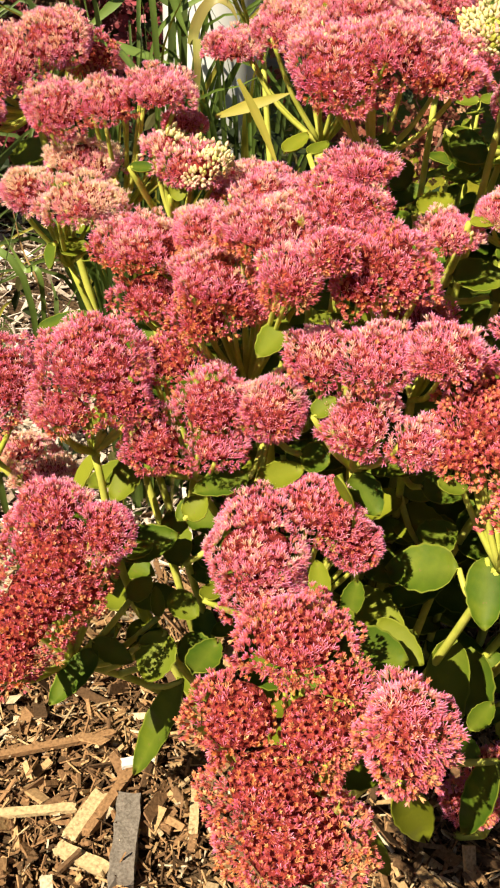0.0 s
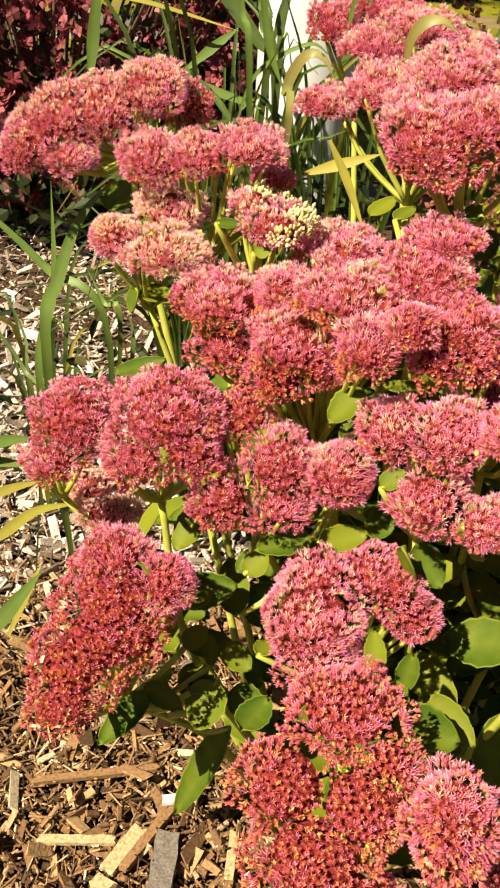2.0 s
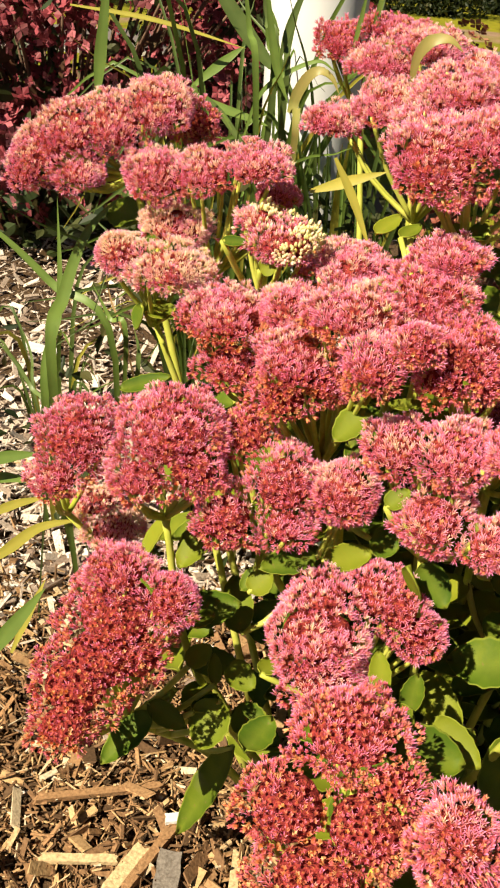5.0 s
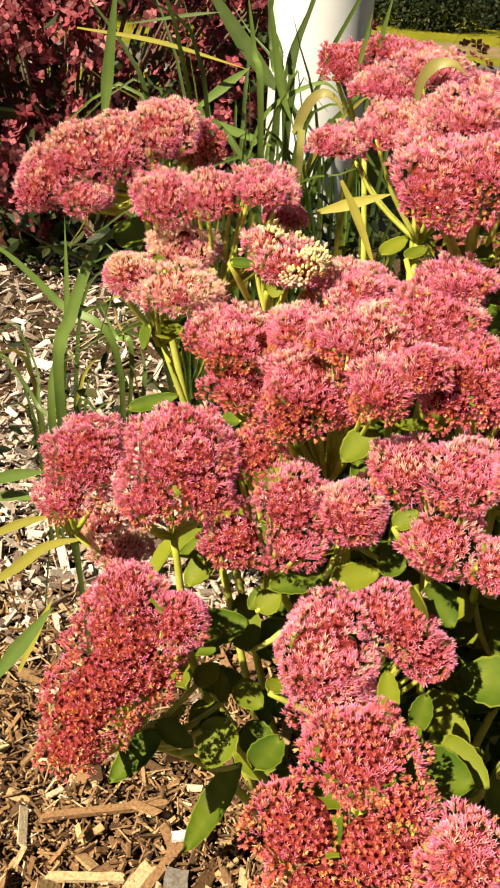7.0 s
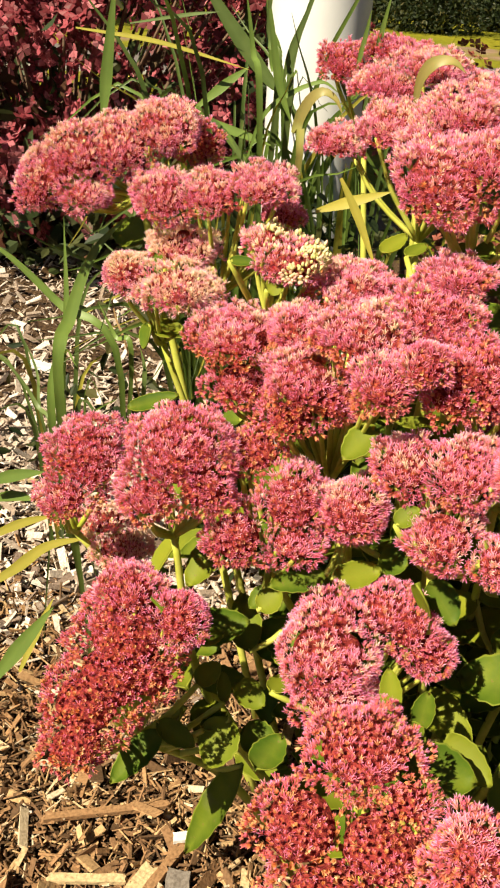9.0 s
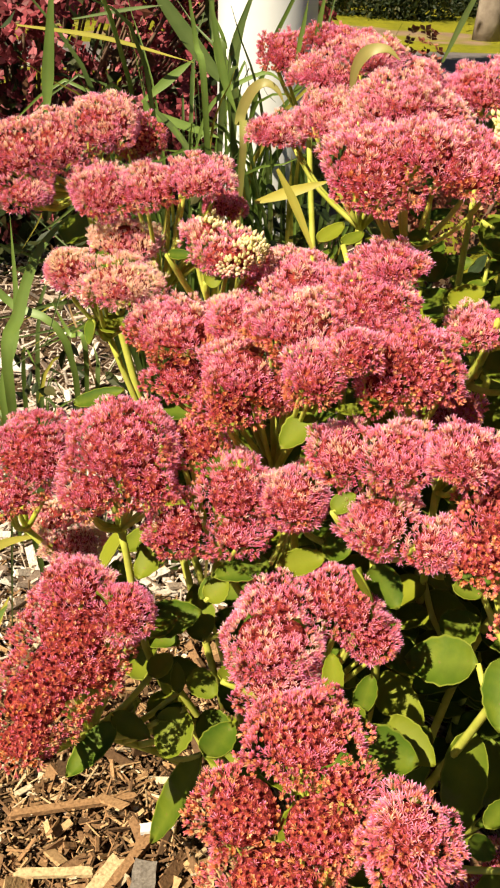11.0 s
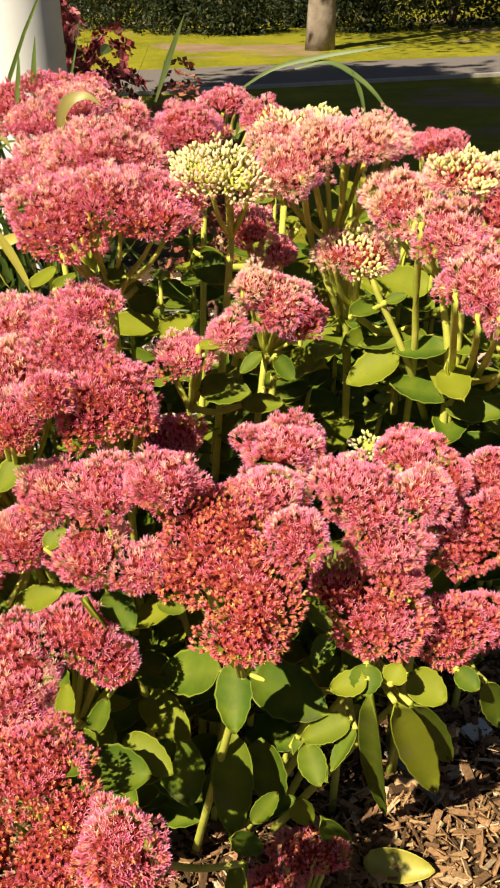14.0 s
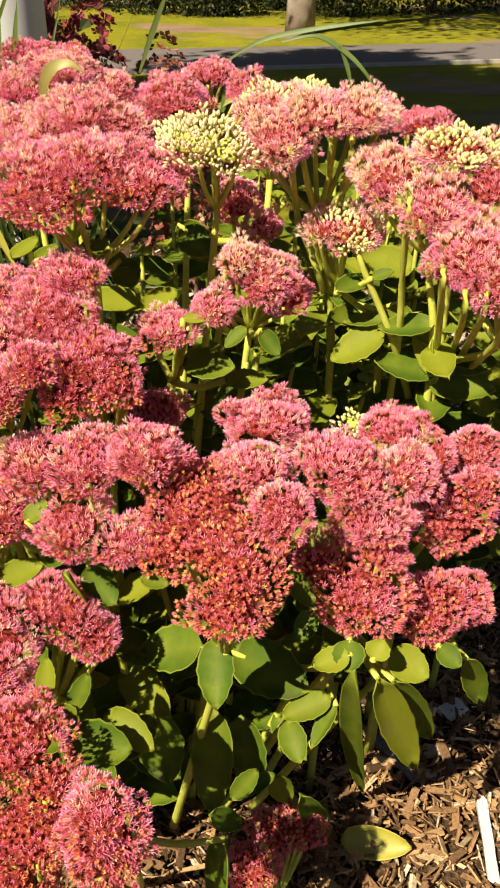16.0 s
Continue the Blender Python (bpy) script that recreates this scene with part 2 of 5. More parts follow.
def tube_arrays(points, radii, sides=7):
    p = np.asarray(points, float)
    r = np.interp(np.linspace(0, 1, len(p)), np.linspace(0, 1, len(radii)), radii)
    d = np.gradient(p, axis=0)
    u, v, _ = frame_of(d)
    ang = np.linspace(0, 2 * np.pi, sides, endpoint=False)
    ring = u[:, None] * np.cos(ang)[None, :, None] + v[:, None] * np.sin(ang)[None, :, None]
    verts = (p[:, None] + ring * r[:, None, None]).reshape(-1, 3)
    faces = []
    for i in range(len(p) - 1):
        for j in range(sides):
            k = (j + 1) % sides
            faces.append((i * sides + j, i * sides + k, (i + 1) * sides + k, (i + 1) * sides + j))
    verts = np.vstack([verts, p[:1], p[-1:]])
    a, b, last = len(verts) - 2, len(verts) - 1, (len(p) - 1) * sides
    for j in range(sides):
        k = (j + 1) % sides
        faces.append((a, k, j, a))
        faces.append((b, last + j, last + k, b))
    return verts, faces


def tube(name, points, radii, material, sides=7):
    v, f = tube_arrays(points, radii, sides)
    me = bpy.data.meshes.new(name)
    me.from_pydata([tuple(q) for q in v], [], [tuple(dict.fromkeys(q)) for q in f])
    for poly in me.polygons:
        poly.use_smooth = True
    me.materials.append(material)
    return me


def floret_template(open_out=1.0, tall=1.0, broad=1.0):
    """A star of five pointed petals, each folded along its middle, round a pink cone of carpels."""
    verts, faces, tip = [], [], []
    for i in range(5):
        a = i * 2 * math.pi / 5
        ca, sa = math.cos(a), math.sin(a)
        n = len(verts)
        for r, z, w, t in ((0.30, -0.9, 0.0, 0.0), (1.30, 1.55, -0.52 * broad, 0.50), (1.42, 1.15, 0.0, 0.40), (1.30, 1.55, 0.52 * broad, 0.50), (2.75, 2.95, 0.0, 1.0)):
            verts.append((r * open_out * ca - w * sa, r * open_out * sa + w * ca, z * tall))
            tip.append(t)
        faces += [(n, n + 2, n + 1), (n, n + 3, n + 2), (n + 1, n + 2, n + 4), (n + 2, n + 3, n + 4)]
    for i in range(2):
        a = i * math.pi + 0.4
        n = len(verts)
        cx, cy = 0.45 * math.cos(a), 0.45 * math.sin(a)
        for j in range(3):
            b = j * 2 * math.pi / 3
            verts.append((cx + 0.42 * math.cos(b), cy + 0.42 * math.sin(b), 0.2))
            tip.append(0.15)
        verts.append((cx * 1.7, cy * 1.7, 2.9 * tall))
        tip.append(0.75)
        faces += [(n, n + 1, n + 3), (n + 1, n + 2, n + 3), (n + 2, n, n + 3)]
    return (np.array(verts) * 0.001, np.array(faces)), np.array(tip)


def bud_template():
    """A plump pointed bud of five sides."""
    verts, tip, faces = [], [], []
    rings = ((0.55, -1.2), (1.5, 0.4), (1.45, 2.0), (0.7, 3.3))
    for r, z in rings:
        for i in range(5):
            a = i * 2 * math.pi / 5
            verts.append((r * math.cos(a), r * math.sin(a), z))
            tip.append(min(1, max(0, (z + 1.0) / 2.4)))
    verts.append((0, 0, 3.9))
    tip.append(1.0)
    for k in range(3):
        for i in range(5):
            j = (i + 1) % 5
            a, b, c, d = k * 5 + i, k * 5 + j, k * 5 + 5 + j, k * 5 + 5 + i
            faces += [(a, b, c), (a, c, d)]
    for i in range(5):
        faces.append((15 + i, 15 + (i + 1) % 5, 20))
    return (np.array(verts) * 0.001, np.array(faces)), np.array(tip)


FLORET, FLORET_TIP = floret_template(0.84, 1.2, 0.80)
SPENT, SPENT_TIP = floret_template(0.50, 0.85, 1.30)
BUDS, BUDS_TIP = bud_template()


def lumps(p, freq, seed):
    return np.array([noise.noise(Vector(q) * freq + Vector((seed * 7.3, seed * 3.1, 0))) for q in p])


def dome_distance(p, domes):
    """Signed distance of many points to each dome of a flower head."""
    out = []
    for centre, a, b, turn in domes:
        q = (p - centre) @ turn.T
        k = np.linalg.norm(q / (a, a, b), axis=1) + 1e-9
        out.append(k * (k - 1) / (np.linalg.norm(q / (a * a, a * a, b * b), axis=1) + 1e-9))
    return np.array(out)


def head_distance(p, domes, blend=0.005):
    """The domes of one head, run together where they meet."""
    d = dome_distance(p, domes)
    low = d.min(0)
    return low - blend * np.log(np.exp(-(d - low) / blend).sum(0))


def flower_cluster(parent, domes, index, age, grade, kind, seed):
    """One domed bunch of a flower head: florets over a mass of short stalks."""
    rng = np.random.default_rng(seed)
    place, a, b, turn = domes[index]
    spacing = 0.0042 if kind == "half" else 0.0046 if kind == "bud" else 0.0041 if age > 0.7 else 0.0036
    n = int(2 * np.pi * a * (a + b) * 0.68 / (0.8 * spacing**2))
    k = np.arange(n) + 0.5
    cz = 1 - k / n * 1.32
    ph = k * 2.399963 + rng.uniform(0, 6)
    sz = np.sqrt(np.maximum(0, 1 - cz * cz))
    unit = np.stack([sz * np.cos(ph), sz * np.sin(ph), cz], 1)
    unit += rng.normal(0, 0.03, unit.shape)
    unit /= np.linalg.norm(unit, axis=1, keepdims=True)
    # out from the middle of the bunch to the skin of the whole head
    ray = (unit * (a, a, b)) @ turn
    near, far = np.full(n, 0.9), np.full(n, 2.0)
    for _ in range(12):
        mid = (near + far) / 2
        inside = head_distance(place + ray * mid[:, None], domes) < 0
        near, far = np.where(inside, mid, near), np.where(inside, far, mid)
    p = ray * near[:, None]
    d = dome_distance(place + p, domes)
    keep = (d[index] <= d.min(0) + 0.0012) & (near < 1.9)
    unit, ray, p = unit[keep], ray[keep], p[keep]
    n = len(p)
    if n < 4:
        return None
    step = 0.0008
    normal = np.stack([head_distance(place + p + e, domes) - head_distance(place + p - e, domes) for e in np.eye(3) * step], 1)
    normal /= np.linalg.norm(normal, axis=1, keepdims=True) + 1e-9
    at = place + p
    bump, fine, coarse = lumps(at, 95, 1), lumps(at, 240, 2), lumps(at, 48, 3)
    # small bunches, each a little dome of its own with a crease round it
    few = max(4, int(2 * np.pi * a * (a + b) * 0.62 / 0.016**2))
    hub = p[rng.choice(n, min(few, n), replace=False)]
    off = p[:, None] - hub[None]
    dist = np.linalg.norm(off, axis=2)
    mine = dist.argmin(1)
    away = off[np.arange(n), mine] / 0.008
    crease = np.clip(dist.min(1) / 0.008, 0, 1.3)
    lift = rng.uniform(-0.0020, 0.0022, len(hub))
    p = p + normal * np.maximum(-0.27 * b, 0.0012 + lift[mine] + 0.0085 * coarse + 0.0050 * bump + 0.0018 * fine + rng.normal(0, 0.0010, n) - 0.0046 * crease**2 - 0.0014 - np.where(rng.random(n) < 0.2, 0.002, 0.0))[:, None]
    face = normal
    normal = normal * 0.8 + (0, 0, 0.42) + away * 0.28 + rng.normal(0, 0.24, normal.shape)
    # crease florets count as older: shade between the bunches put into their colour
    age_with_shade = age - 0.06 + grade * np.clip(0.42 - face[:, 2] * 0.85 - face[:, 1] * 0.12, -0.15, 0.75) + 0.16 * fine + 0.14 * bump + 0.10 * coarse + 0.26 * (crease - 0.5) + rng.normal(0, 0.13, n)
    age_with_shade = np.clip(age_with_shade, 0, 1)
    spins, sizes = rng.uniform(0, 6.3, n), rng.uniform(0.75, 1.15, n)
    budded = np.zeros(n, bool)
    if kind == "bud":
        budded[:] = True
        sizes = rng.uniform(0.65, 1.15, n)
        p = p * rng.uniform(0.9, 1.06, (n, 1))
    elif kind == "half":
        budded = 0.55 * (face @ (0.8, -0.2, 0.5)) + lumps(p, 45, seed + 9) + rng.normal(0, 0.10, n) > 0.22
    else:
        budded = (rng.random(n) < 0.012) & (age_with_shade < 0.3)
    # the mass of short stalks that fills the dome
    bm = bmesh.new()
    bmesh.ops.create_icosphere(bm, subdivisions=3, radius=1.0)
    for q in bm.verts:
        d = (0.50 if kind == "bud" else 0.66) + 0.05 * noise.noise(q.co * 3.2 + Vector((seed, 0, 0)))
        q.co = Vector((q.co.x * a * d, q.co.y * a * d, q.co.z * b * d if q.co.z > 0 else q.co.z * b * 0.55 * d))
        q.co = Vector(np.array(q.co) @ turn)
    me = bpy.data.meshes.new("umbel")
    bm.to_mesh(me)
    bm.free()
    me.materials.append(STEM if kind == "bud" else CORE)
    ob = part("umbel", me, parent)
    ob.location = Vector(place) - parent.location
    closed = ~budded & (age_with_shade > 0.66) & (rng.random(n) < 0.75)
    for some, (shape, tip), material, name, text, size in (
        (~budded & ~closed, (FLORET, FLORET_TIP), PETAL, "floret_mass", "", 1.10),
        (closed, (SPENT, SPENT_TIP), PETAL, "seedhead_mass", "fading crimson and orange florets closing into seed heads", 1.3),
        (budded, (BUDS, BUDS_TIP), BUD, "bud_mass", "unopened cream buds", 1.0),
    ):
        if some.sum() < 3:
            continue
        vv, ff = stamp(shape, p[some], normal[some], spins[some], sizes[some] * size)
        me = mesh_from(name, vv, ff, material, False, {"age": np.repeat(age_with_shade[some], len(tip)), "pick": np.repeat(rng.random(some.sum()), len(tip)), "tip": np.tile(tip, some.sum())})
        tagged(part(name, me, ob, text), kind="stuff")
    return ob


def leaf_mesh(length, width, bend, seed, teeth=True, material=None):
    """A thick oval leaf along +x from its stalk, bowed, with a paler toothed rim."""
    rng = np.random.default_rng(seed)
    nx, ny = 12, 5
    top, edge = [], []
    for i in range(nx):
        s = i / (nx - 1)
        half = width / 2 * max(0.10, math.sin(math.pi * min(1, s**0.80 * 0.985 + 0.012)) ** 0.62) if i < nx - 1 else width * 0.03
        if teeth and 3 < i < nx - 1:
            half *= 1.0 + (0.055 if i % 2 else -0.03)
        for j in range(ny):
            q = (-1, -0.90, 0, 0.90, 1)[j]
            z = -bend * length * s * s + width * 0.13 * q * q + 0.03 * width * math.sin(5 * s + 3 * q + seed)
            if q == 0:
                z -= width * 0.035
            top.append((s * length, q * half, z))
            edge.append(0.95 if abs(q) == 1 or i == nx - 1 else (0.30 if q == 0 else 0.0) + max(0.0, 0.25 - s))
    top = np.array(top)
    low = top.copy()
    low[:, 2] -= 0.0016
    low[:, 1] *= 0.97
    verts = np.vstack([top, low])
    faces, m = [], nx * ny
    for i in range(nx - 1):
        for j in range(ny - 1):
            a, b, c, d = i * ny + j, (i + 1) * ny + j, (i + 1) * ny + j + 1, i * ny + j + 1
            faces += [(a, b, c, d), (m + a, m + d, m + c, m + b)]
    rim = [i * ny for i in range(nx)] + [(nx - 1) * ny + j for j in range(1, ny)] + [i * ny + ny - 1 for i in range(nx - 2, -1, -1)] + [j for j in range(ny - 2, 0, -1)]
    for a, b in zip(rim, rim[1:] + rim[:1]):
        faces.append((a, m + a, m + b, b))
    return mesh_from("leaf", verts, faces, material or LEAF, True, {"edge": np.tile(edge, 2)})


def leaf_pose(base, tip, roll):
    x = (Vector(tip) - Vector(base)).normalized()
    up = Vector((-0.25, -0.45, 0.75))
    z = (up - x * up.dot(x)).normalized()
    y = z.cross(x)
    return Matrix.Translation(base) @ Matrix((x, y, z)).transposed().to_4x4() @ pose(0, 0, 0, roll)


def sedum(seed, base, label, kind, age, grade, clusters, leaves, via=None, stalks=(), fork_at=None):
    """One flowering stem: the stem, its branches, flower clusters and leaves."""
    rng = np.random.default_rng(1000 + seed)
    plant = thing("sedum_plant", (*base, 0), label, "flower", "sedum clump")
    origin = Vector((*base, 0))
    centre = np.mean([c[0] for c in clusters], 0)
    spread = max(0.02, float(np.mean([c[1] for c in clusters])))
    mean_axis = np.mean([c[3] for c in clusters], 0)
    fork = centre - mean_axis / np.linalg.norm(mean_axis) * (spread * 1.5 + 0.012 * len(clusters)) + rng.normal(0, 0.006, 3)
    fork[2] = max(fork[2], 0.03)
    if fork_at:
        fork = np.array(fork_at)
    b3 = np.array((*base, 0.0))
    mid = b3 * 0.45 + fork * 0.55
    mid[2] = fork[2] * 0.6
    mid[:2] += rng.normal(0, 0.012, 2)
    if via:
        mid = np.array(via)
    line = curve_points([b3, mid, fork], 14)
    part("stem", tube("stem", line - b3, (0.0046, 0.0038, 0.003), STEM, 8), plant)
    domes = [(np.array(place), a, b, np.stack(frame_of(axis))) for place, a, b, axis, _, _ in clusters]
    for i, (place, a, b, axis, ag, gr) in enumerate(clusters):
        place = np.array(place)
        flower_cluster(plant, domes, i, ag, gr, kind, seed * 20 + i)
        foot = place - np.array(axis) * b * 0.35
        u, v, _ = frame_of(axis)
        for k in range(3):
            ang = rng.uniform(0, 6.3)
            end = foot + (u * math.cos(ang) + v * math.sin(ang)) * a * 0.55
            bend = fork * 0.4 + end * 0.6 - np.array(axis) * 0.01
            part("branch", tube("branch", curve_points([fork, bend, end], 7) - b3, (0.0027, 0.0017), STEM, 6), plant)
    for points in stalks:
        part("branch", tube("branch", curve_points(points, 12) - b3, (0.0024, 0.0034), STEM, 8), plant)
    for k, (root, tip, width, roll) in enumerate(leaves):
        length = (Vector(tip) - Vector(root)).length
        ob = part("leaf", leaf_mesh(length, width, rng.uniform(0.02, 0.10), seed * 40 + k), plant)
        ob.matrix_local = Matrix.Translation(-origin) @ leaf_pose(root, tip, roll)
        near = line[np.argmin(np.linalg.norm(line - np.array(root), axis=1))]
        gap = float(np.linalg.norm(near - np.array(root)))
        if 0.008 < gap < 0.09:
            sag = (near + np.array(root)) / 2 + (0, 0, -0.006)
            part("side_stalk", tube("side_stalk", curve_points([near, sag, root], 7) - b3, (0.0032, 0.0024), STEM, 6), plant)
    # leaf pairs up the stem, each turned a quarter from the last
    turn = rng.uniform(0, 6.3)
    top = 9 if fork[2] > 0.25 else 4
    for k in range(2, top):
        s = k / top * 0.84
        at = line[int(s * 13)]
        for side in (0, math.pi):
            if rng.random() < 0.22 or (at[1] < 0.58 and at[2] < 0.30 and rng.random() < 0.8) or (at[0] > 0.2 and at[1] < 0.74 and at[2] < 0.24 and rng.random() < 0.92):
                continue
            ang = turn + k * math.pi / 2 + side + rng.uniform(-0.3, 0.3)
            length = rng.uniform(0.045, 0.07) * (0.62 if s > 0.82 else 1.0)
            rise = rng.uniform(-0.35, 0.35)
            out = np.array((math.cos(ang), math.sin(ang), rise)) * length
            end = at + out
            end[2] = max(end[2], 0.012)
            if end[0] < 0.03 and end[2] < 0.22:
                continue
            ob = part("leaf", leaf_mesh(length, length * rng.uniform(0.5, 0.62), rng.uniform(0.02, 0.14), seed * 40 + 20 + k), plant)
            ob.matrix_local = Matrix.Translation(-origin) @ leaf_pose(at, end, rng.uniform(-15, 15))
    return plant


def sedum_shoot(seed, base, lean, height):
    """A leafy stem with no flower head."""
    rng = np.random.default_rng(3000 + seed)
    plant = thing("sedum_plant", (*base, 0), "leafy sedum stem without flowers inside the clump", "plant", "sedum clump")
    line = curve_points([(0, 0, 0), (lean[0] * 0.4, lean[1] * 0.4, height * 0.55), (lean[0], lean[1], height)], 14)
    part("stem", tube("stem", line, (0.0046, 0.0036, 0.0022), STEM, 8), plant)
    turn = rng.uniform(0, 6.3)
    for k in range(3, 14):
        for side in (0, math.pi):
            ang = turn + k * math.pi / 2 + side + rng.uniform(-0.3, 0.3)
            length = rng.uniform(0.045, 0.072) * (0.6 if k > 11 else 1.0)
            out = np.array((math.cos(ang), math.sin(ang), rng.uniform(-0.15, 0.55))) * length
            ob = part("leaf", leaf_mesh(length, length * rng.uniform(0.5, 0.62), rng.uniform(0.02, 0.14), seed * 50 + k), plant)
            ob.matrix_local = leaf_pose(line[k], line[k] + out, rng.uniform(-15, 15))
    return plant


def grass_blade(clump, points, width, colour):
    """A folded blade that narrows to its tip."""
    p = curve_points(points, 22)
    d = np.gradient(p, axis=0)
    d /= np.linalg.norm(d, axis=1, keepdims=True)
    ref = np.array((0.25, -0.85, 0.45))
    side = np.cross(d, ref)
    side /= np.linalg.norm(side, axis=1, keepdims=True)
    face = np.cross(side, d)
    s = np.linspace(0, 1, len(p))
    half = (width / 2 * np.minimum(1, 0.3 + s * 1.6) * np.maximum(0.02, 1 - s**3))[:, None]
    left, right, low = p - side * half, p + side * half, p - face * half * 0.16
    under = face * 0.0006
    verts = np.stack([left, low, right, right - under, low - under, left - under], 1).reshape(-1, 3)
    edge = np.tile((0.5, 1.0, 0.5, 0.6, 0.8, 0.6), len(p))
    faces = []
    for i in range(len(p) - 1):
        for a, b in ((0, 1), (1, 2), (3, 4), (4, 5)):
            faces.append((i * 6 + a, i * 6 + b, i * 6 + 6 + b, i * 6 + 6 + a))
    names = {"green": "", "olive": "", "yellow": "yellowing blade", "tan": "half-dried folded blade", "brown": "dry brown stalk"}
    ob = part("blade", mesh_from("blade", verts - np.array(clump.location), faces, GRASS[colour], True, {"edge": edge * 0.4}), clump, names[colour])
    return ob


def chip_arrays(rng, n, xs, ys, lo, hi, height, share=0.8):
    """Splintered wood chips strewn over a patch."""
    x, y = rng.uniform(*xs, n), rng.uniform(*ys, n)
    stray = rng.random(n) < 0.3
    x, y = x + stray * rng.normal(0, 0.16, n), y + stray * rng.normal(0, 0.16, n)
    shred = rng.random(n) < share
    long = lo + (hi - lo) * rng.random(n) ** np.where(shred, 1.8, 3.0)
    wide = np.where(shred, rng.uniform(0.0009, 0.0030, n), np.clip(long * rng.uniform(0.15, 0.45, n), 0.002, 0.014))
    thick = np.where(shred, rng.uniform(0.0006, 0.0018, n), rng.uniform(0.0012, 0.0035, n))
    yaw, tilt, roll = rng.uniform(0, np.pi, n), rng.normal(0, 0.42, n), rng.normal(0, 0.6, n)
    base = np.array([(sx, sy, sz) for sz in (-0.5, 0.5) for sx, sy in ((-0.5, -0.32), (-0.42, 0.5), (0.5, 0.38), (0.46, -0.5))])
    local = base[None] * np.stack([long, wide, thick], 1)[:, None] + rng.normal(0, 0.07, (n, 8, 3)) * np.stack([wide, wide, thick], 1)[:, None]
    cr, sr = np.cos(roll)[:, None], np.sin(roll)[:, None]
    ly, lz = local[..., 1] * cr - local[..., 2] * sr, local[..., 1] * sr + local[..., 2] * cr
    ct, st = np.cos(tilt)[:, None], np.sin(tilt)[:, None]
    lx, lz = local[..., 0] * ct - lz * st, local[..., 0] * st + lz * ct
    cy, sy = np.cos(yaw)[:, None], np.sin(yaw)[:, None]
    out = np.stack([x[:, None] + lx * cy - ly * sy, y[:, None] + lx * sy + ly * cy, lz], -1)
    z = np.maximum(-out[..., 2].min(1), 0) * 0.75 + rng.uniform(0, height, n)
    out[..., 2] += z[:, None]
    quads = np.array([(0, 3, 2, 1), (4, 5, 6, 7), (0, 1, 5, 4), (1, 2, 6, 5), (2, 3, 7, 6), (3, 0, 4, 7)])
    return out.reshape(-1, 3), (quads[None] + 8 * np.arange(n)[:, None, None]).reshape(-1, 4)


def big_chip(name, place, size, yaw, material, label, tilt=0.0, seed=0):
    """A single split piece of wood with ragged ends."""
    rng = np.random.default_rng(seed)
    l, w, h = size
    nx, ny = 9, 4
    verts, faces = [], []
    for z in (0, 1):
        for i in range(nx):
            for j in range(ny):
                x = (i / (nx - 1) - 0.5) * l
                if i in (0, nx - 1):
                    x += rng.normal(0, 0.025) * l
                y = (j / (ny - 1) - 0.5) * w * (1 - 0.18 * rng.random() * (j in (0, ny - 1)))
                verts.append((x, y, (z - 0.5) * h + (rng.normal(0, 0.025) * h if z else 0)))
    m = nx * ny
    for i in range(nx - 1):
        for j in range(ny - 1):
            a, b, c, d = i * ny + j, (i + 1) * ny + j, (i + 1) * ny + j + 1, i * ny + j + 1
            faces += [(a, d, c, b), (m + a, m + b, m + c, m + d)]
    rim = [i * ny for i in range(nx)] + [(nx - 1) * ny + j for j in range(1, ny)] + [i * ny + ny - 1 for i in range(nx - 2, -1, -1)] + [j for j in range(ny - 2, 0, -1)]
    for a, b in zip(rim, rim[1:] + rim[:1]):
        faces.append((a, b, m + b, m + a))
    ob = new(name, mesh_from(name, verts, faces, material))
    ob.matrix_world = pose(place[0], place[1], place[2], 0, tilt, yaw)
    return tagged(ob, label, "wood chip", "mulch")


def foliage_arrays(rng, places, size, flat=0.4, simple=False):
    """Small pointed leaves at many places; the simple ones are folded once."""
    n = len(places)
    tv = np.array([(0, 0, 0), (0.28, 0.2, 0.05), (0.6, 0.23, 0.06), (1.0, 0, -0.06), (0.6, -0.23, 0.06), (0.28, -0.2, 0.05), (0.5, 0, -0.01)])
    tf = np.array([(0, 1, 6), (1, 2, 6), (2, 3, 6), (3, 4, 6), (4, 5, 6), (5, 0, 6)])
    if simple:
        tv = np.array([(0, 0, 0), (0.45, 0.26, 0.08), (1.0, 0, -0.06), (0.45, -0.26, 0.08)])
        tf = np.array([(0, 1, 2), (0, 2, 3)])
    axes = rng.normal(0, 1, (n, 3)) * (1, 1, 1) + (0, 0, flat)
    return stamp((tv, tf), places, axes, rng.uniform(0, 6.3, n), rng.uniform(0.6, 1.3, n) * size)

# ---- ground, road and distance ----
def ground_height(y):
    s = np.clip((np.asarray(y, float) - 3.0) / 5.0, 0, 1)
    return -0.2 * s * s * (3 - 2 * s)


xs = np.unique(np.concatenate([np.linspace(-300, -8, 20), np.linspace(-8, 12, 60), np.linspace(12, 300, 20)]))
ys = np.unique(np.concatenate([np.linspace(-300, -6, 16), np.linspace(-6, 20, 90), np.linspace(20, 400, 24)]))
gx, gy = np.meshgrid(xs, ys)
gz = ground_height(gy)
gi = np.arange(gx.size).reshape(gx.shape)
quads = np.stack([gi[:-1, :-1], gi[:-1, 1:], gi[1:, 1:], gi[1:, :-1]], -1).reshape(-1, 4)
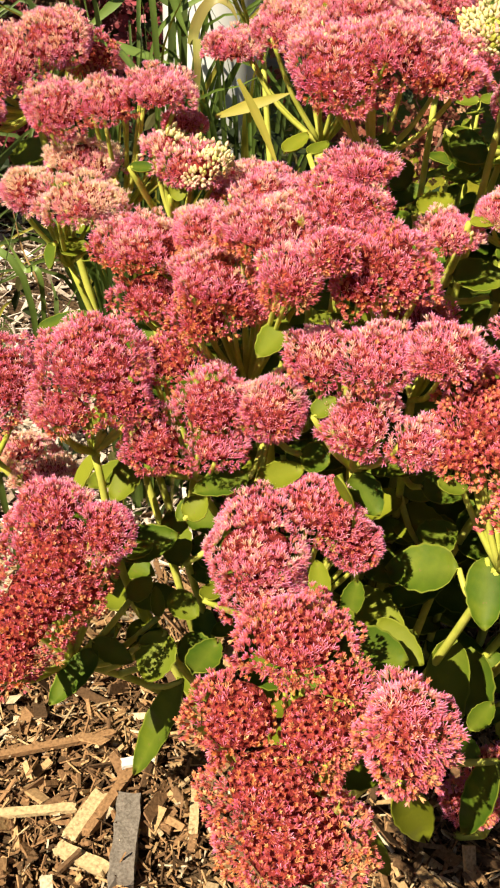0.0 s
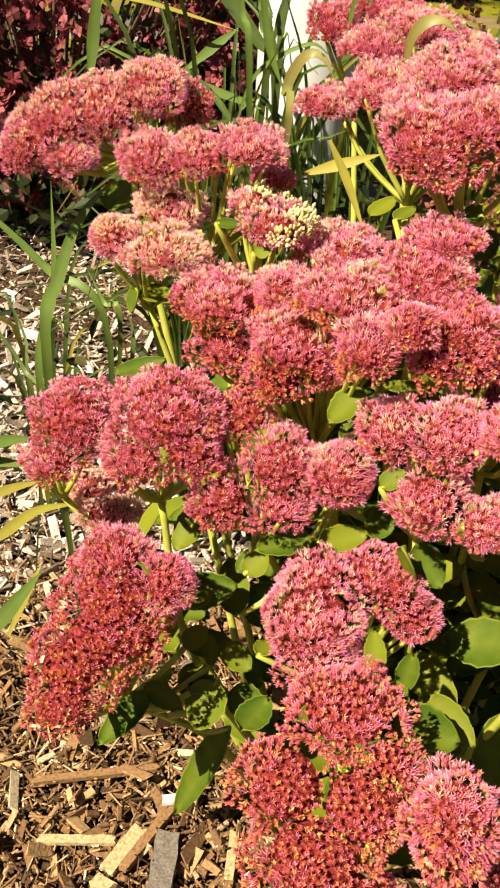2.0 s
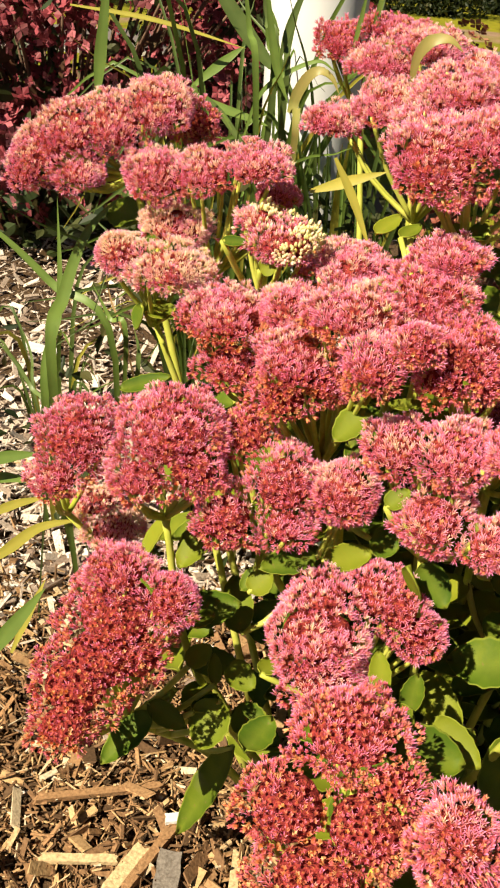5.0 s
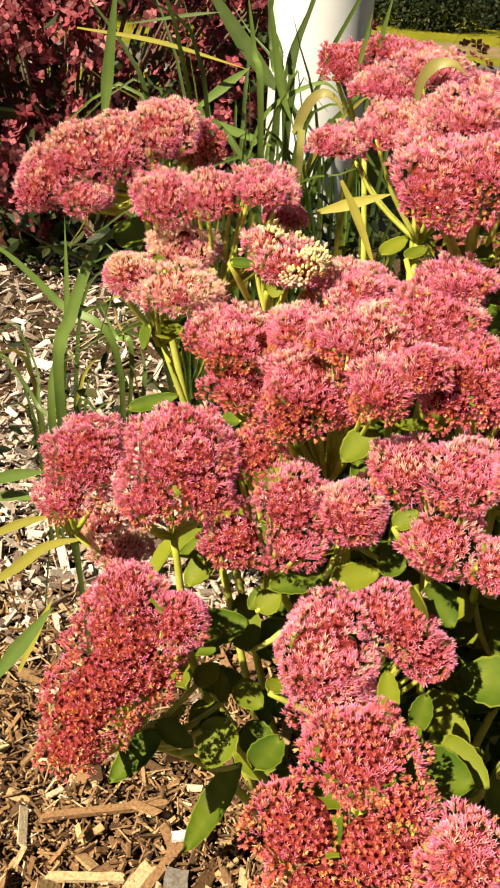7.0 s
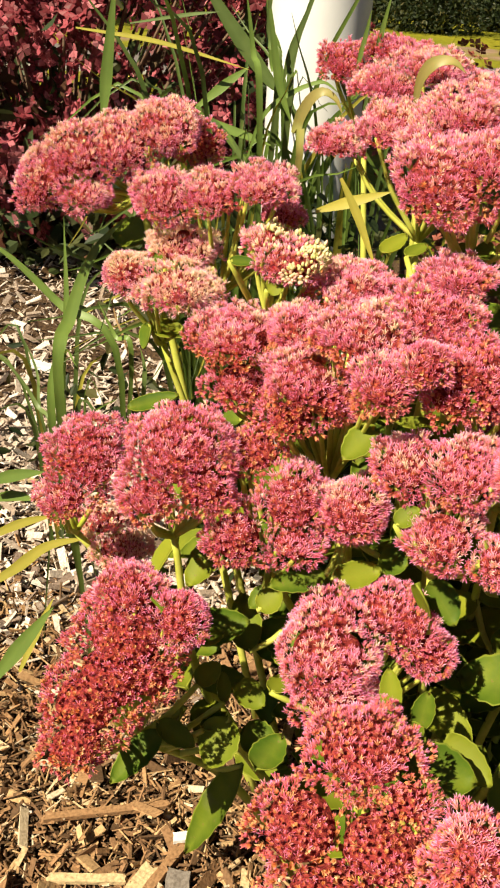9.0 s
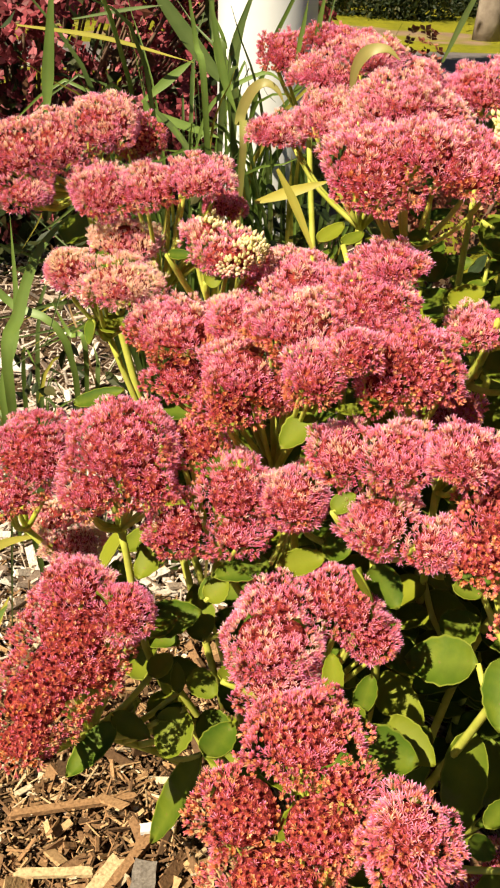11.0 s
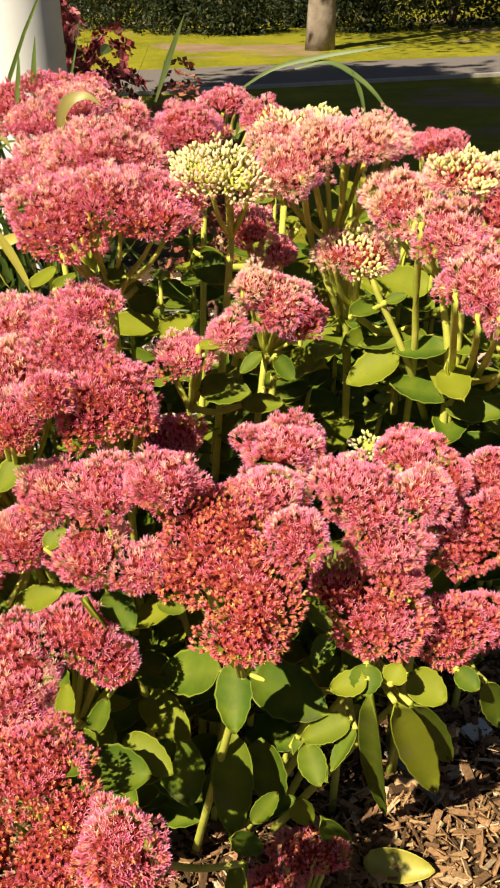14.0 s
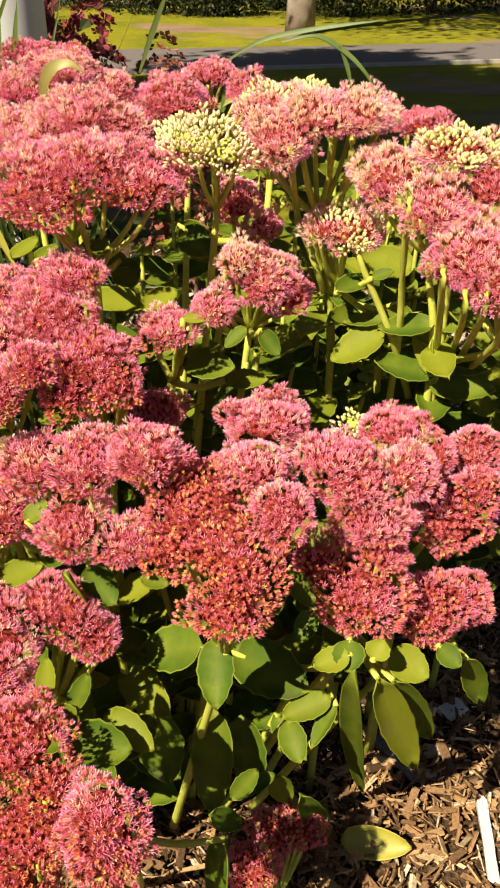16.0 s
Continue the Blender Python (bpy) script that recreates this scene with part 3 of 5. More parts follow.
ground = new("ground", mesh_from("ground", np.stack([gx, gy, gz], -1).reshape(-1, 3), quads, GROUND, True))
tagged(ground, "mulched flower bed running out into a patchy lawn", "ground", kind="structure")


def strip(name, x0, x1, near, far, lift, depth, material, label, category):
    """A long slab across the view, its near and far edges sloping a little."""
    n = 40
    verts, faces = [], []
    for i in range(n + 1):
        x = x0 + (x1 - x0) * i / n
        for y in (near(x), far(x)):
            z = float(ground_height(y))
            verts += [(x, y, z + lift), (x, y, z - depth)]
    for i in range(n):
        a, b = i * 4, i * 4 + 4
        faces += [(a, b, b + 2, a + 2), (a + 1, a + 3, b + 3, b + 1), (a, a + 1, b + 1, b), (a + 2, b + 2, b + 3, a + 3)]
    return tagged(new(name, mesh_from(name, verts, faces, material)), label, category, kind="structure")


strip("road", -40, 60, lambda x: 8.36 + 0.06 * x, lambda x: 10.1 + 0.0 * x, 0.02, 0.1, ASPHALT, "grey asphalt lane beyond the lawn", "road")
strip("kerb", -40, 60, lambda x: 8.30 + 0.06 * x, lambda x: 8.356 + 0.06 * x, 0.03, 0.1, KERB, "pale concrete kerb along the lane", "kerb")
strip("path", -40, 20, lambda x: 22.0 + 1.2 * x, lambda x: 22.8 + 1.25 * x, 0.02, 0.1, KERB, "pale path at the far side of the lawn", "path")


def tree(place, height, girth, crown_low, crown_radius, leaves, seed, label, leaf=0.16):
    rng = np.random.default_rng(seed)
    x, y = place
    z = float(ground_height(y))
    ob = thing("tree", (x, y, z), label, "tree")
    lean = rng.normal(0, 0.15, 2)
    line = curve_points([(0, 0, -0.05), (lean[0] * 0.3, lean[1] * 0.3, height * 0.35), (lean[0], lean[1], height * 0.85)], 16)
    part("trunk", tube("trunk", line, (girth * 1.35, girth * 1.02, girth * 0.9, girth * 0.7, girth * 0.35), BARK, 14), ob)
    tips = []
    for k in range(9):
        a = k * 2.4 + rng.uniform(-0.3, 0.3)
        s = line[8 + k % 7]
        end = s + np.array((math.cos(a), math.sin(a), rng.uniform(0.2, 0.8))) * crown_radius * rng.uniform(0.6, 0.95)
        mid = (s + end) / 2 + (0, 0, 0.15)
        part("limb", tube("limb", curve_points([s, mid, end], 7), (girth * 0.35, girth * 0.1), BARK, 7), ob)
        tips += [end, mid, (mid + end) / 2]
    tips = np.array(tips)
    pick = tips[rng.integers(0, len(tips), leaves)]
    places = pick + rng.normal(0, crown_radius * 0.24, (leaves, 3))
    places[:, 2] = np.maximum(places[:, 2], crown_low)
    v, f = foliage_arrays(rng, places, leaf, simple=True)
    tagged(part("crown", mesh_from("crown", v, f, TREELEAF), ob), kind="stuff")
    return ob


tree((2.86, 11.75), 8.0, 0.138, 3.0, 3.0, 9000, 3, "pale-barked tree beside the lane")
# the other trees are out of view, added to throw shade over the lawn
tree((-1.8, 2.7), 7.6, 0.17, 4.6, 1.9, 24000, 4, "unseen leafy tree added to shade the lawn", 0.30)
tree((-1.6, 3.5), 7.6, 0.15, 4.6, 1.8, 20000, 8, "unseen slender leafy tree added to shade the lawn", 0.26)
tree((-7.4, 10.9), 8.0, 0.17, 3.4, 2.4, 14000, 9, "unseen leafy tree beside the lawn, added for shade")
tree((-8.2, 14.4), 9.0, 0.22, 3.5, 3.6, 12000, 5, "unseen leafy tree beyond the lane, added for shade")
tree((-9.0, 19.0), 10.0, 0.25, 3.0, 4.0, 12000, 6, "unseen leafy tree added at the edge of the wood")
tree((-1.5, 27.0), 10.0, 0.25, 2.0, 4.5, 12000, 7, "unseen leafy tree added at the edge of the wood")


def shrub(place, size, leaves, seed, label):
    rng = np.random.default_rng(seed)
    x, y = place
    ob = thing("shrub", (x, y, float(ground_height(y))), label, "shrub", "undergrowth beyond the lane")
    for k in range(6):
        a = k * 1.05 + rng.uniform(0, 0.5)
        end = np.array((math.cos(a) * size[0] * 0.5, math.sin(a) * size[1] * 0.5, size[2] * rng.uniform(0.6, 0.9)))
        part("twig", tube("twig", curve_points([(0, 0, -0.02), end * (0.3, 0.3, 0.55), end], 7), (0.03, 0.008), TWIG, 6), ob)
    p = rng.normal(0, 0.42, (leaves, 3)) * (size[0], size[1], 0)
    p[:, 2] = rng.random(leaves) ** 0.8 * size[2] * np.clip(1.15 - 0.5 * np.hypot(p[:, 0] / size[0], p[:, 1] / size[1]), 0.15, 1.1)
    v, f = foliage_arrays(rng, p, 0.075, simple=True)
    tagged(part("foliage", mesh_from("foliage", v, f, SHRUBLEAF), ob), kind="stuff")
    return ob


# the last five dark shrubs stand in for tree shadows on the far lawn
for i, (x, y, sx, sz) in enumerate(((4.1, 14.2, 0.9, 0.9), (5.6, 14.6, 1.0, 1.3), (7.2, 15.0, 1.2, 1.2), (9.0, 15.2, 1.2, 1.4), (2.0, 17.8, 1.0, 0.8), (3.4, 17.5, 0.9, 1.1), (0.4, 24.0, 1.4, 1.0), (4.8, 18.8, 1.4, 1.6), (2.4, 22.5, 1.6, 1.4), (-1.6, 26.0, 1.6, 1.3), (6.6, 19.5, 1.5, 1.8), (1.5, 15.2, 0.8, 0.9), (2.3, 14.6, 0.7, 0.8), (0.5, 16.6, 1.0, 1.0), (3.5, 15.6, 0.5, 0.7), (-0.6, 18.0, 1.1, 1.1))):
    shrub((x, y), (sx, sx * 0.8, sz), 4200, 40 + i, "dark leafy shrub that fills in the shade beyond the lane")


# ---- white post ----
def white_post(place, radius, height):
    profile = [(radius * 1.0, 0.0), (radius, 0.05), (radius, height - 0.05), (radius * 0.96, height)]
    sides = 48
    verts, faces = [], []
    for r, z in profile:
        for j in range(sides):
            a = 2 * math.pi * j / sides
            verts.append((r * math.cos(a), r * math.sin(a), z))
    for i in range(len(profile) - 1):
        for j in range(sides):
            k = (j + 1) % sides
            faces.append((i * sides + j, i * sides + k, (i + 1) * sides + k, (i + 1) * sides + j))
    me = mesh_from("white_post", verts, faces, POST, True)
    ob = new("white_post", me)
    ob.location = place
    return tagged(ob, "round white-painted post standing in the bed", "post")


white_post((0.060, 1.33, 0), 0.067, 2.6)


# ---- hydrangea bushes ----
def sepal_template():
    verts, faces = [(0, 0, 0)], []
    for i in range(4):
        a = i * math.pi / 2
        n = len(verts)
        for r, w, z in ((0.55, -0.42, 0.14), (1.0, 0.0, 0.30), (0.55, 0.42, 0.06)):
            verts.append((r * math.cos(a) - w * math.sin(a), r * math.sin(a) + w * math.cos(a), z))
        faces += [(0, n, n + 1), (0, n + 1, n + 2)]
    return np.array(verts), np.array(faces)


SEPALS = sepal_template()


def hydrangea(place, spread, heads, leaves, seed, label, petal, leaf_size, sepal=0.022):
    rng = np.random.default_rng(seed)
    ob = thing("hydrangea_bush", (*place, 0), label, "shrub")
    spots = []
    for k in range(heads):
        a, r = rng.uniform(0, 6.3), rng.random() ** 0.35
        top = spread[2] * rng.uniform(0.16, 1.0) * (1.05 - 0.35 * r)
        spots.append(np.array((math.cos(a) * r * spread[0], math.sin(a) * r * spread[1], top)))
    for s in spots:
        root = s * (0.25, 0.25, 0)
        part("cane", tube("cane", curve_points([root, (s + root) / 2 + (0, 0, 0.08), s], 9), (0.006, 0.0035), TWIG, 6), ob)
        n = 46 if sepal > 0.02 else 110
        t = rng.random(n)
        a = rng.uniform(0, 6.3, n)
        r = (0.075 if sepal > 0.02 else 0.05) * np.sqrt(1 - t * 0.85)
        drift = rng.normal(0, 0.03, 2)
        p = np.stack([r * np.cos(a) + drift[0] * t, r * np.sin(a) + drift[1] * t, t * 0.15 - 0.05], 1)
        axes = p * (1, 1, 0.5) + (0, 0, 0.02) + rng.normal(0, 0.02, (n, 3))
        v, f = stamp(SEPALS, s + p, axes, rng.uniform(0, 6.3, n), rng.uniform(0.4, 1.0, n) * sepal)
        tagged(part("flower_panicle", mesh_from("flower_panicle", v, f, petal), ob), kind="stuff")
    pick = np.array(spots)[rng.integers(0, heads, leaves)]
    p = pick * rng.uniform(0.75, 1.05, (leaves, 1)) * (1, 1, 1) + rng.normal(0, 0.07, (leaves, 3))
    p[:, 2] = np.clip(p[:, 2] * rng.uniform(0.25, 1.0, leaves), 0.02, None)
    v, f = foliage_arrays(rng, p, leaf_size)
    tagged(part("foliage", mesh_from("foliage", v, f, HYDLEAF), ob), kind="stuff")
    return ob


hydrangea((-0.62, 2.75), (0.85, 0.45, 1.05), 230, 2600, 11, "hydrangea bush with fading crimson panicles, in part shade", HYDPETAL, 0.075, 0.026)
hydrangea((0.31, 1.50), (0.15, 0.11, 0.76), 16, 90, 12, "small hydrangea with dry red-brown panicles", HYDBROWN, 0.05, 0.012)

# ---- mulch ----
rng = np.random.default_rng(21)
near_fields = [(13500, (-0.42, 0.16), (0.40, 1.0), 0.006, 0.036, 0.014, 0.74), (9000, (0.16, 0.80), (0.40, 1.0), 0.006, 0.038, 0.014, 0.5), (420, (-0.42, 0.75), (0.40, 1.0), 0.02, 0.06, 0.02, 0.35)]
far_fields = [(7500, (-1.1, 0.35), (0.95, 2.6), 0.010, 0.055, 0.012, 0.25), (4200, (-0.6, 0.1), (0.92, 1.6), 0.010, 0.05, 0.014, 0.2), (2500, (0.3, 1.2), (1.0, 2.2), 0.010, 0.05, 0.012, 0.35)]
for fields, material, text in ((near_fields, CHIP, "loose shredded brown wood mulch under the plants"), (far_fields, OLDCHIP, "sun-bleached wood chip mulch on the open bed")):
    vs, fs, count = [], [], 0
    for n, fx, fy, lo, hi, hh, share in fields:
        v, f = chip_arrays(rng, n, fx, fy, lo, hi, hh, share)
        vs.append(v), fs.append(f + count)
        count += len(v)
    tagged(new("mulch", mesh_from("mulch", np.vstack(vs), np.vstack(fs), material)), text, "mulch", kind="stuff")
big_chip("wood_chip", (-0.048, 0.525, 0.020), (0.095, 0.026, 0.014), 88, GREYWOOD, "weathered grey split stick lying in the mulch", 4, 1)
big_chip("wood_chip", (-0.088, 0.555, 0.018), (0.058, 0.017, 0.006), 62, PALEWOOD, "pale split wood chip lying in the mulch", 3, 2)
big_chip("wood_chip", (-0.066, 0.570, 0.018), (0.085, 0.011, 0.007), 62, CHIP, "reddish brown split wood chip in the mulch", 3, 3)
big_chip("wood_chip", (-0.128, 0.640, 0.020), (0.13, 0.009, 0.006), 13, CHIP, "long thin brown wood splinter in the mulch", 2, 4)
big_chip("wood_chip", (-0.135, 0.562, 0.018), (0.075, 0.010, 0.005), 4, PALEWOOD, "pale long wood splinter in the mulch", 2, 5)
big_chip("wood_chip", (-0.088, 0.508, 0.018), (0.055, 0.015, 0.006), -28, PALEWOOD, "pale wood chip in the mulch", 2, 6)
big_chip("wood_chip", (-0.040, 0.615, 0.020), (0.034, 0.012, 0.005), 12, STONE, "white bleached chip in the mulch", 0, 7)
big_chip("wood_chip", (0.018, 0.556, 0.018), (0.05, 0.010, 0.006), 86, PALEWOOD, "pale upright wood splinter in the mulch", 5, 8)
big_chip("wood_chip", (0.456, 0.66, 0.018), (0.085, 0.014, 0.005), -64, GREYWOOD, "pale grey curled bark strip on the mulch", 3, 9)
big_chip("wood_chip", (0.521, 0.535, 0.018), (0.100, 0.012, 0.006), 74, STONE, "white curled bark strip at the edge of the mulch", 3, 10)
big_chip("wood_chip", (0.552, 0.715, 0.016), (0.032, 0.024, 0.008), 20, STONE, "white bleached wood chip on the mulch", 0, 11)
big_chip("wood_chip", (-0.36, 1.30, 0.016), (0.07, 0.02, 0.006), 15, PALEWOOD, "pale flat wood chip on the open mulch", 2, 12)
big_chip("wood_chip", (-0.45, 1.75, 0.016), (0.08, 0.03, 0.008), -20, STONE, "bleached flat wood chip on the open mulch", 2, 13)


def fallen_leaf(base, tip, width, seed):
    ob = new("fallen_leaf", leaf_mesh((Vector(tip) - Vector(base)).length, width, 0.05, seed, False, GRASS["yellow"]))
    ob.matrix_world = leaf_pose(base, tip, 10)
    return tagged(ob, "yellowed sedum leaf lying on the mulch", "leaf")


fallen_leaf((0.368, 0.560, 0.022), (0.436, 0.532, 0.026), 0.034, 3)

# ---- grass ----
wild_grass = thing("grass_clump", (0.0, 1.15, 0), "tangled wild grass round the white post", "grass")
bed_grass = thing("grass_clump", (-0.2, 0.95, 0), "green and yellowing grass growing in the mulch", "grass")
sedum_grass = thing("grass_clump", (0.25, 0.95, 0), "long arching grass blades among the sedum", "grass")
grass_blade(bed_grass, [(-0.195, 0.917, 0.000), (-0.211, 0.837, 0.370), (-0.202, 0.885, 0.466), (-0.206, 0.920, 0.572)], 0.0100, "green")
grass_blade(bed_grass, [(-0.190, 0.877, 0.000), (-0.192, 0.797, 0.430), (-0.184, 0.830, 0.500), (-0.164, 0.854, 0.556), (-0.130, 0.870, 0.593)], 0.0140, "green")
grass_blade(bed_grass, [(-0.175, 0.976, 0.000), (-0.147, 0.896, 0.413), (-0.214, 0.910, 0.481), (-0.259, 0.913, 0.525), (-0.291, 0.911, 0.549)], 0.0100, "green")
grass_blade(bed_grass, [(-0.263, 0.923, 0.000), (-0.213, 0.843, 0.338), (-0.233, 0.862, 0.383), (-0.257, 0.871, 0.417), (-0.280, 0.875, 0.440)], 0.0050, "olive")
grass_blade(bed_grass, [(-0.178, 0.970, 0.000), (-0.231, 0.890, 0.326), (-0.246, 0.921, 0.395), (-0.272, 0.937, 0.448)], 0.0040, "olive")
grass_blade(bed_grass, [(-0.236, 0.640, 0.306), (-0.209, 0.658, 0.318), (-0.182, 0.677, 0.332), (-0.144, 0.689, 0.336)], 0.0119, "yellow")
grass_blade(bed_grass, [(-0.251, 0.696, 0.319), (-0.218, 0.714, 0.329), (-0.187, 0.726, 0.333)], 0.0102, "yellow")
grass_blade(bed_grass, [(-0.270, 0.766, 0.339), (-0.239, 0.779, 0.343), (-0.209, 0.788, 0.344)], 0.0143, "green")
grass_blade(bed_grass, [(-0.275, 0.773, 0.314), (-0.243, 0.784, 0.315), (-0.220, 0.787, 0.309)], 0.0122, "green")
grass_blade(bed_grass, [(-0.213, 0.576, 0.256), (-0.193, 0.602, 0.276), (-0.168, 0.630, 0.300)], 0.0158, "green")
grass_blade(bed_grass, [(-0.200, 0.616, 0.233), (-0.189, 0.642, 0.258), (-0.177, 0.665, 0.281)], 0.0088, "yellow")
grass_blade(bed_grass, [(-0.186, 1.023, 0.000), (-0.142, 0.943, 0.393), (-0.162, 0.955, 0.428), (-0.182, 0.965, 0.464)], 0.0066, "green")
grass_blade(bed_grass, [(-0.150, 0.964, 0.000), (-0.121, 0.884, 0.380), (-0.121, 0.900, 0.413), (-0.127, 0.909, 0.436)], 0.0057, "olive")
grass_blade(wild_grass, [(-0.108, 1.111, 0.000), (-0.152, 1.031, 0.345), (-0.179, 1.056, 0.416), (-0.191, 1.076, 0.481)], 0.0029, "brown")
grass_blade(wild_grass, [(-0.175, 0.989, 0.658), (-0.171, 0.997, 0.705), (-0.161, 1.006, 0.794)], 0.0141, "green")
grass_blade(wild_grass, [(-0.177, 0.995, 0.637), (-0.174, 1.003, 0.676), (-0.168, 1.012, 0.741), (-0.167, 1.015, 0.788)], 0.0039, "olive")
grass_blade(wild_grass, [(-0.087, 1.103, 0.657), (-0.055, 1.108, 0.683), (-0.027, 1.112, 0.704)], 0.0127, "green")
grass_blade(wild_grass, [(-0.084, 1.103, 0.660), (-0.075, 1.101, 0.645), (-0.023, 1.101, 0.629), (0.005, 1.100, 0.620)], 0.0127, "green")
grass_blade(wild_grass, [(-0.084, 1.146, 0.788), (-0.050, 1.145, 0.743), (-0.007, 1.141, 0.691), (0.014, 1.139, 0.673)], 0.0217, "olive")
grass_blade(wild_grass, [(-0.217, 1.074, 0.738), (-0.128, 1.087, 0.727), (-0.026, 1.092, 0.703)], 0.0062, "yellow")
grass_blade(wild_grass, [(-0.162, 1.104, 0.743), (-0.100, 1.113, 0.754), (-0.062, 1.116, 0.759)], 0.0049, "olive")
grass_blade(wild_grass, [(0.050, 1.193, 0.000), (0.017, 1.113, 0.639), (-0.001, 1.123, 0.706), (-0.013, 1.129, 0.792)], 0.0078, "green")
grass_blade(wild_grass, [(0.004, 1.180, 0.000), (0.020, 1.100, 0.622), (0.022, 1.113, 0.708), (0.043, 1.118, 0.796)], 0.0091, "olive")
grass_blade(wild_grass, [(0.032, 1.216, 0.000), (0.009, 1.136, 0.654), (0.008, 1.144, 0.716), (-0.006, 1.147, 0.751), (-0.003, 1.149, 0.786)], 0.0051, "green")
grass_blade(sedum_grass, [(0.102, 0.967, 0.708), (0.104, 0.971, 0.749), (0.111, 0.973, 0.792)], 0.0068, "green")
grass_blade(sedum_grass, [(-0.010, 1.039, 0.000), (0.031, 0.959, 0.601), (0.028, 0.972, 0.659), (0.038, 0.976, 0.688), (0.052, 0.974, 0.700), (0.066, 0.970, 0.694), (0.074, 0.966, 0.680)], 0.0125, "tan")
grass_blade(wild_grass, [(-0.017, 1.073, 0.592), (-0.048, 1.080, 0.632), (-0.082, 1.084, 0.663)], 0.0090, "olive")
grass_blade(wild_grass, [(-0.006, 1.078, 0.767), (0.008, 1.071, 0.694), (0.025, 1.064, 0.652)], 0.0109, "green")
grass_blade(wild_grass, [(0.041, 1.098, 0.780), (0.020, 1.094, 0.724), (0.013, 1.091, 0.692)], 0.0097, "olive")
grass_blade(wild_grass, [(0.060, 1.043, 0.731), (0.072, 1.041, 0.719), (0.081, 1.038, 0.699)], 0.0092, "olive")
grass_blade(wild_grass, [(-0.027, 1.074, 0.599), (-0.004, 1.086, 0.661), (0.051, 1.090, 0.694), (0.078, 1.087, 0.684)], 0.0062, "green")
grass_blade(sedum_grass, [(0.063, 0.773, 0.659), (0.080, 0.765, 0.629), (0.098, 0.751, 0.590)], 0.0090, "yellow")
grass_blade(sedum_grass, [(0.045, 0.797, 0.624), (0.076, 0.797, 0.634), (0.111, 0.796, 0.645)], 0.0114, "yellow")
grass_blade(sedum_grass, [(0.130, 0.860, 0.702), (0.132, 0.863, 0.728), (0.142, 0.864, 0.743), (0.158, 0.861, 0.746), (0.171, 0.858, 0.737)], 0.0122, "tan")
grass_blade(wild_grass, [(0.086, 1.005, 0.679), (0.071, 1.010, 0.711), (0.062, 1.013, 0.732)], 0.0058, "olive")
grass_blade(wild_grass, [(-0.049, 1.081, 0.635), (-0.020, 1.075, 0.599), (0.001, 1.071, 0.582)], 0.0083, "green")
grass_blade(sedum_grass, [(0.225, 0.944, 0.727), (0.242, 0.947, 0.768), (0.260, 0.947, 0.808)], 0.0068, "olive")
grass_blade(sedum_grass, [(0.303, 0.907, 0.693), (0.310, 0.909, 0.713), (0.323, 0.910, 0.733)], 0.0102, "green")
grass_blade(sedum_grass, [(0.285, 0.909, 0.687), (0.307, 0.908, 0.702), (0.332, 0.904, 0.710)], 0.0060, "tan")
grass_blade(sedum_grass, [(0.306, 0.937, 0.733), (0.345, 0.932, 0.755), (0.388, 0.923, 0.765), (0.429, 0.911, 0.771), (0.463, 0.901, 0.775)], 0.0056, "olive")
grass_blade(sedum_grass, [(0.367, 0.927, 0.755), (0.399, 0.920, 0.761), (0.425, 0.911, 0.749), (0.447, 0.901, 0.729), (0.463, 0.892, 0.703)], 0.0068, "olive")
grass_blade(sedum_grass, [(0.423, 0.912, 0.752), (0.431, 0.907, 0.732), (0.436, 0.902, 0.709)], 0.0056, "olive")
grass_blade(sedum_grass, [(0.301, 0.938, 0.688), (0.324, 0.935, 0.697), (0.335, 0.936, 0.719)], 0.0075, "olive")
grass_blade(wild_grass, [(0.008, 1.154, 0.000), (-0.010, 1.074, 0.627), (-0.023, 1.087, 0.725), (-0.033, 1.091, 0.783)], 0.0085, "green")
grass_blade(wild_grass, [(-0.039, 1.180, 0.000), (0.006, 1.100, 0.647), (-0.006, 1.111, 0.734), (-0.007, 1.116, 0.815)], 0.0094, "olive")
grass_blade(sedum_grass, [(0.082, 0.965, 0.714), (0.088, 0.969, 0.746), (0.093, 0.972, 0.777)], 0.0057, "green")


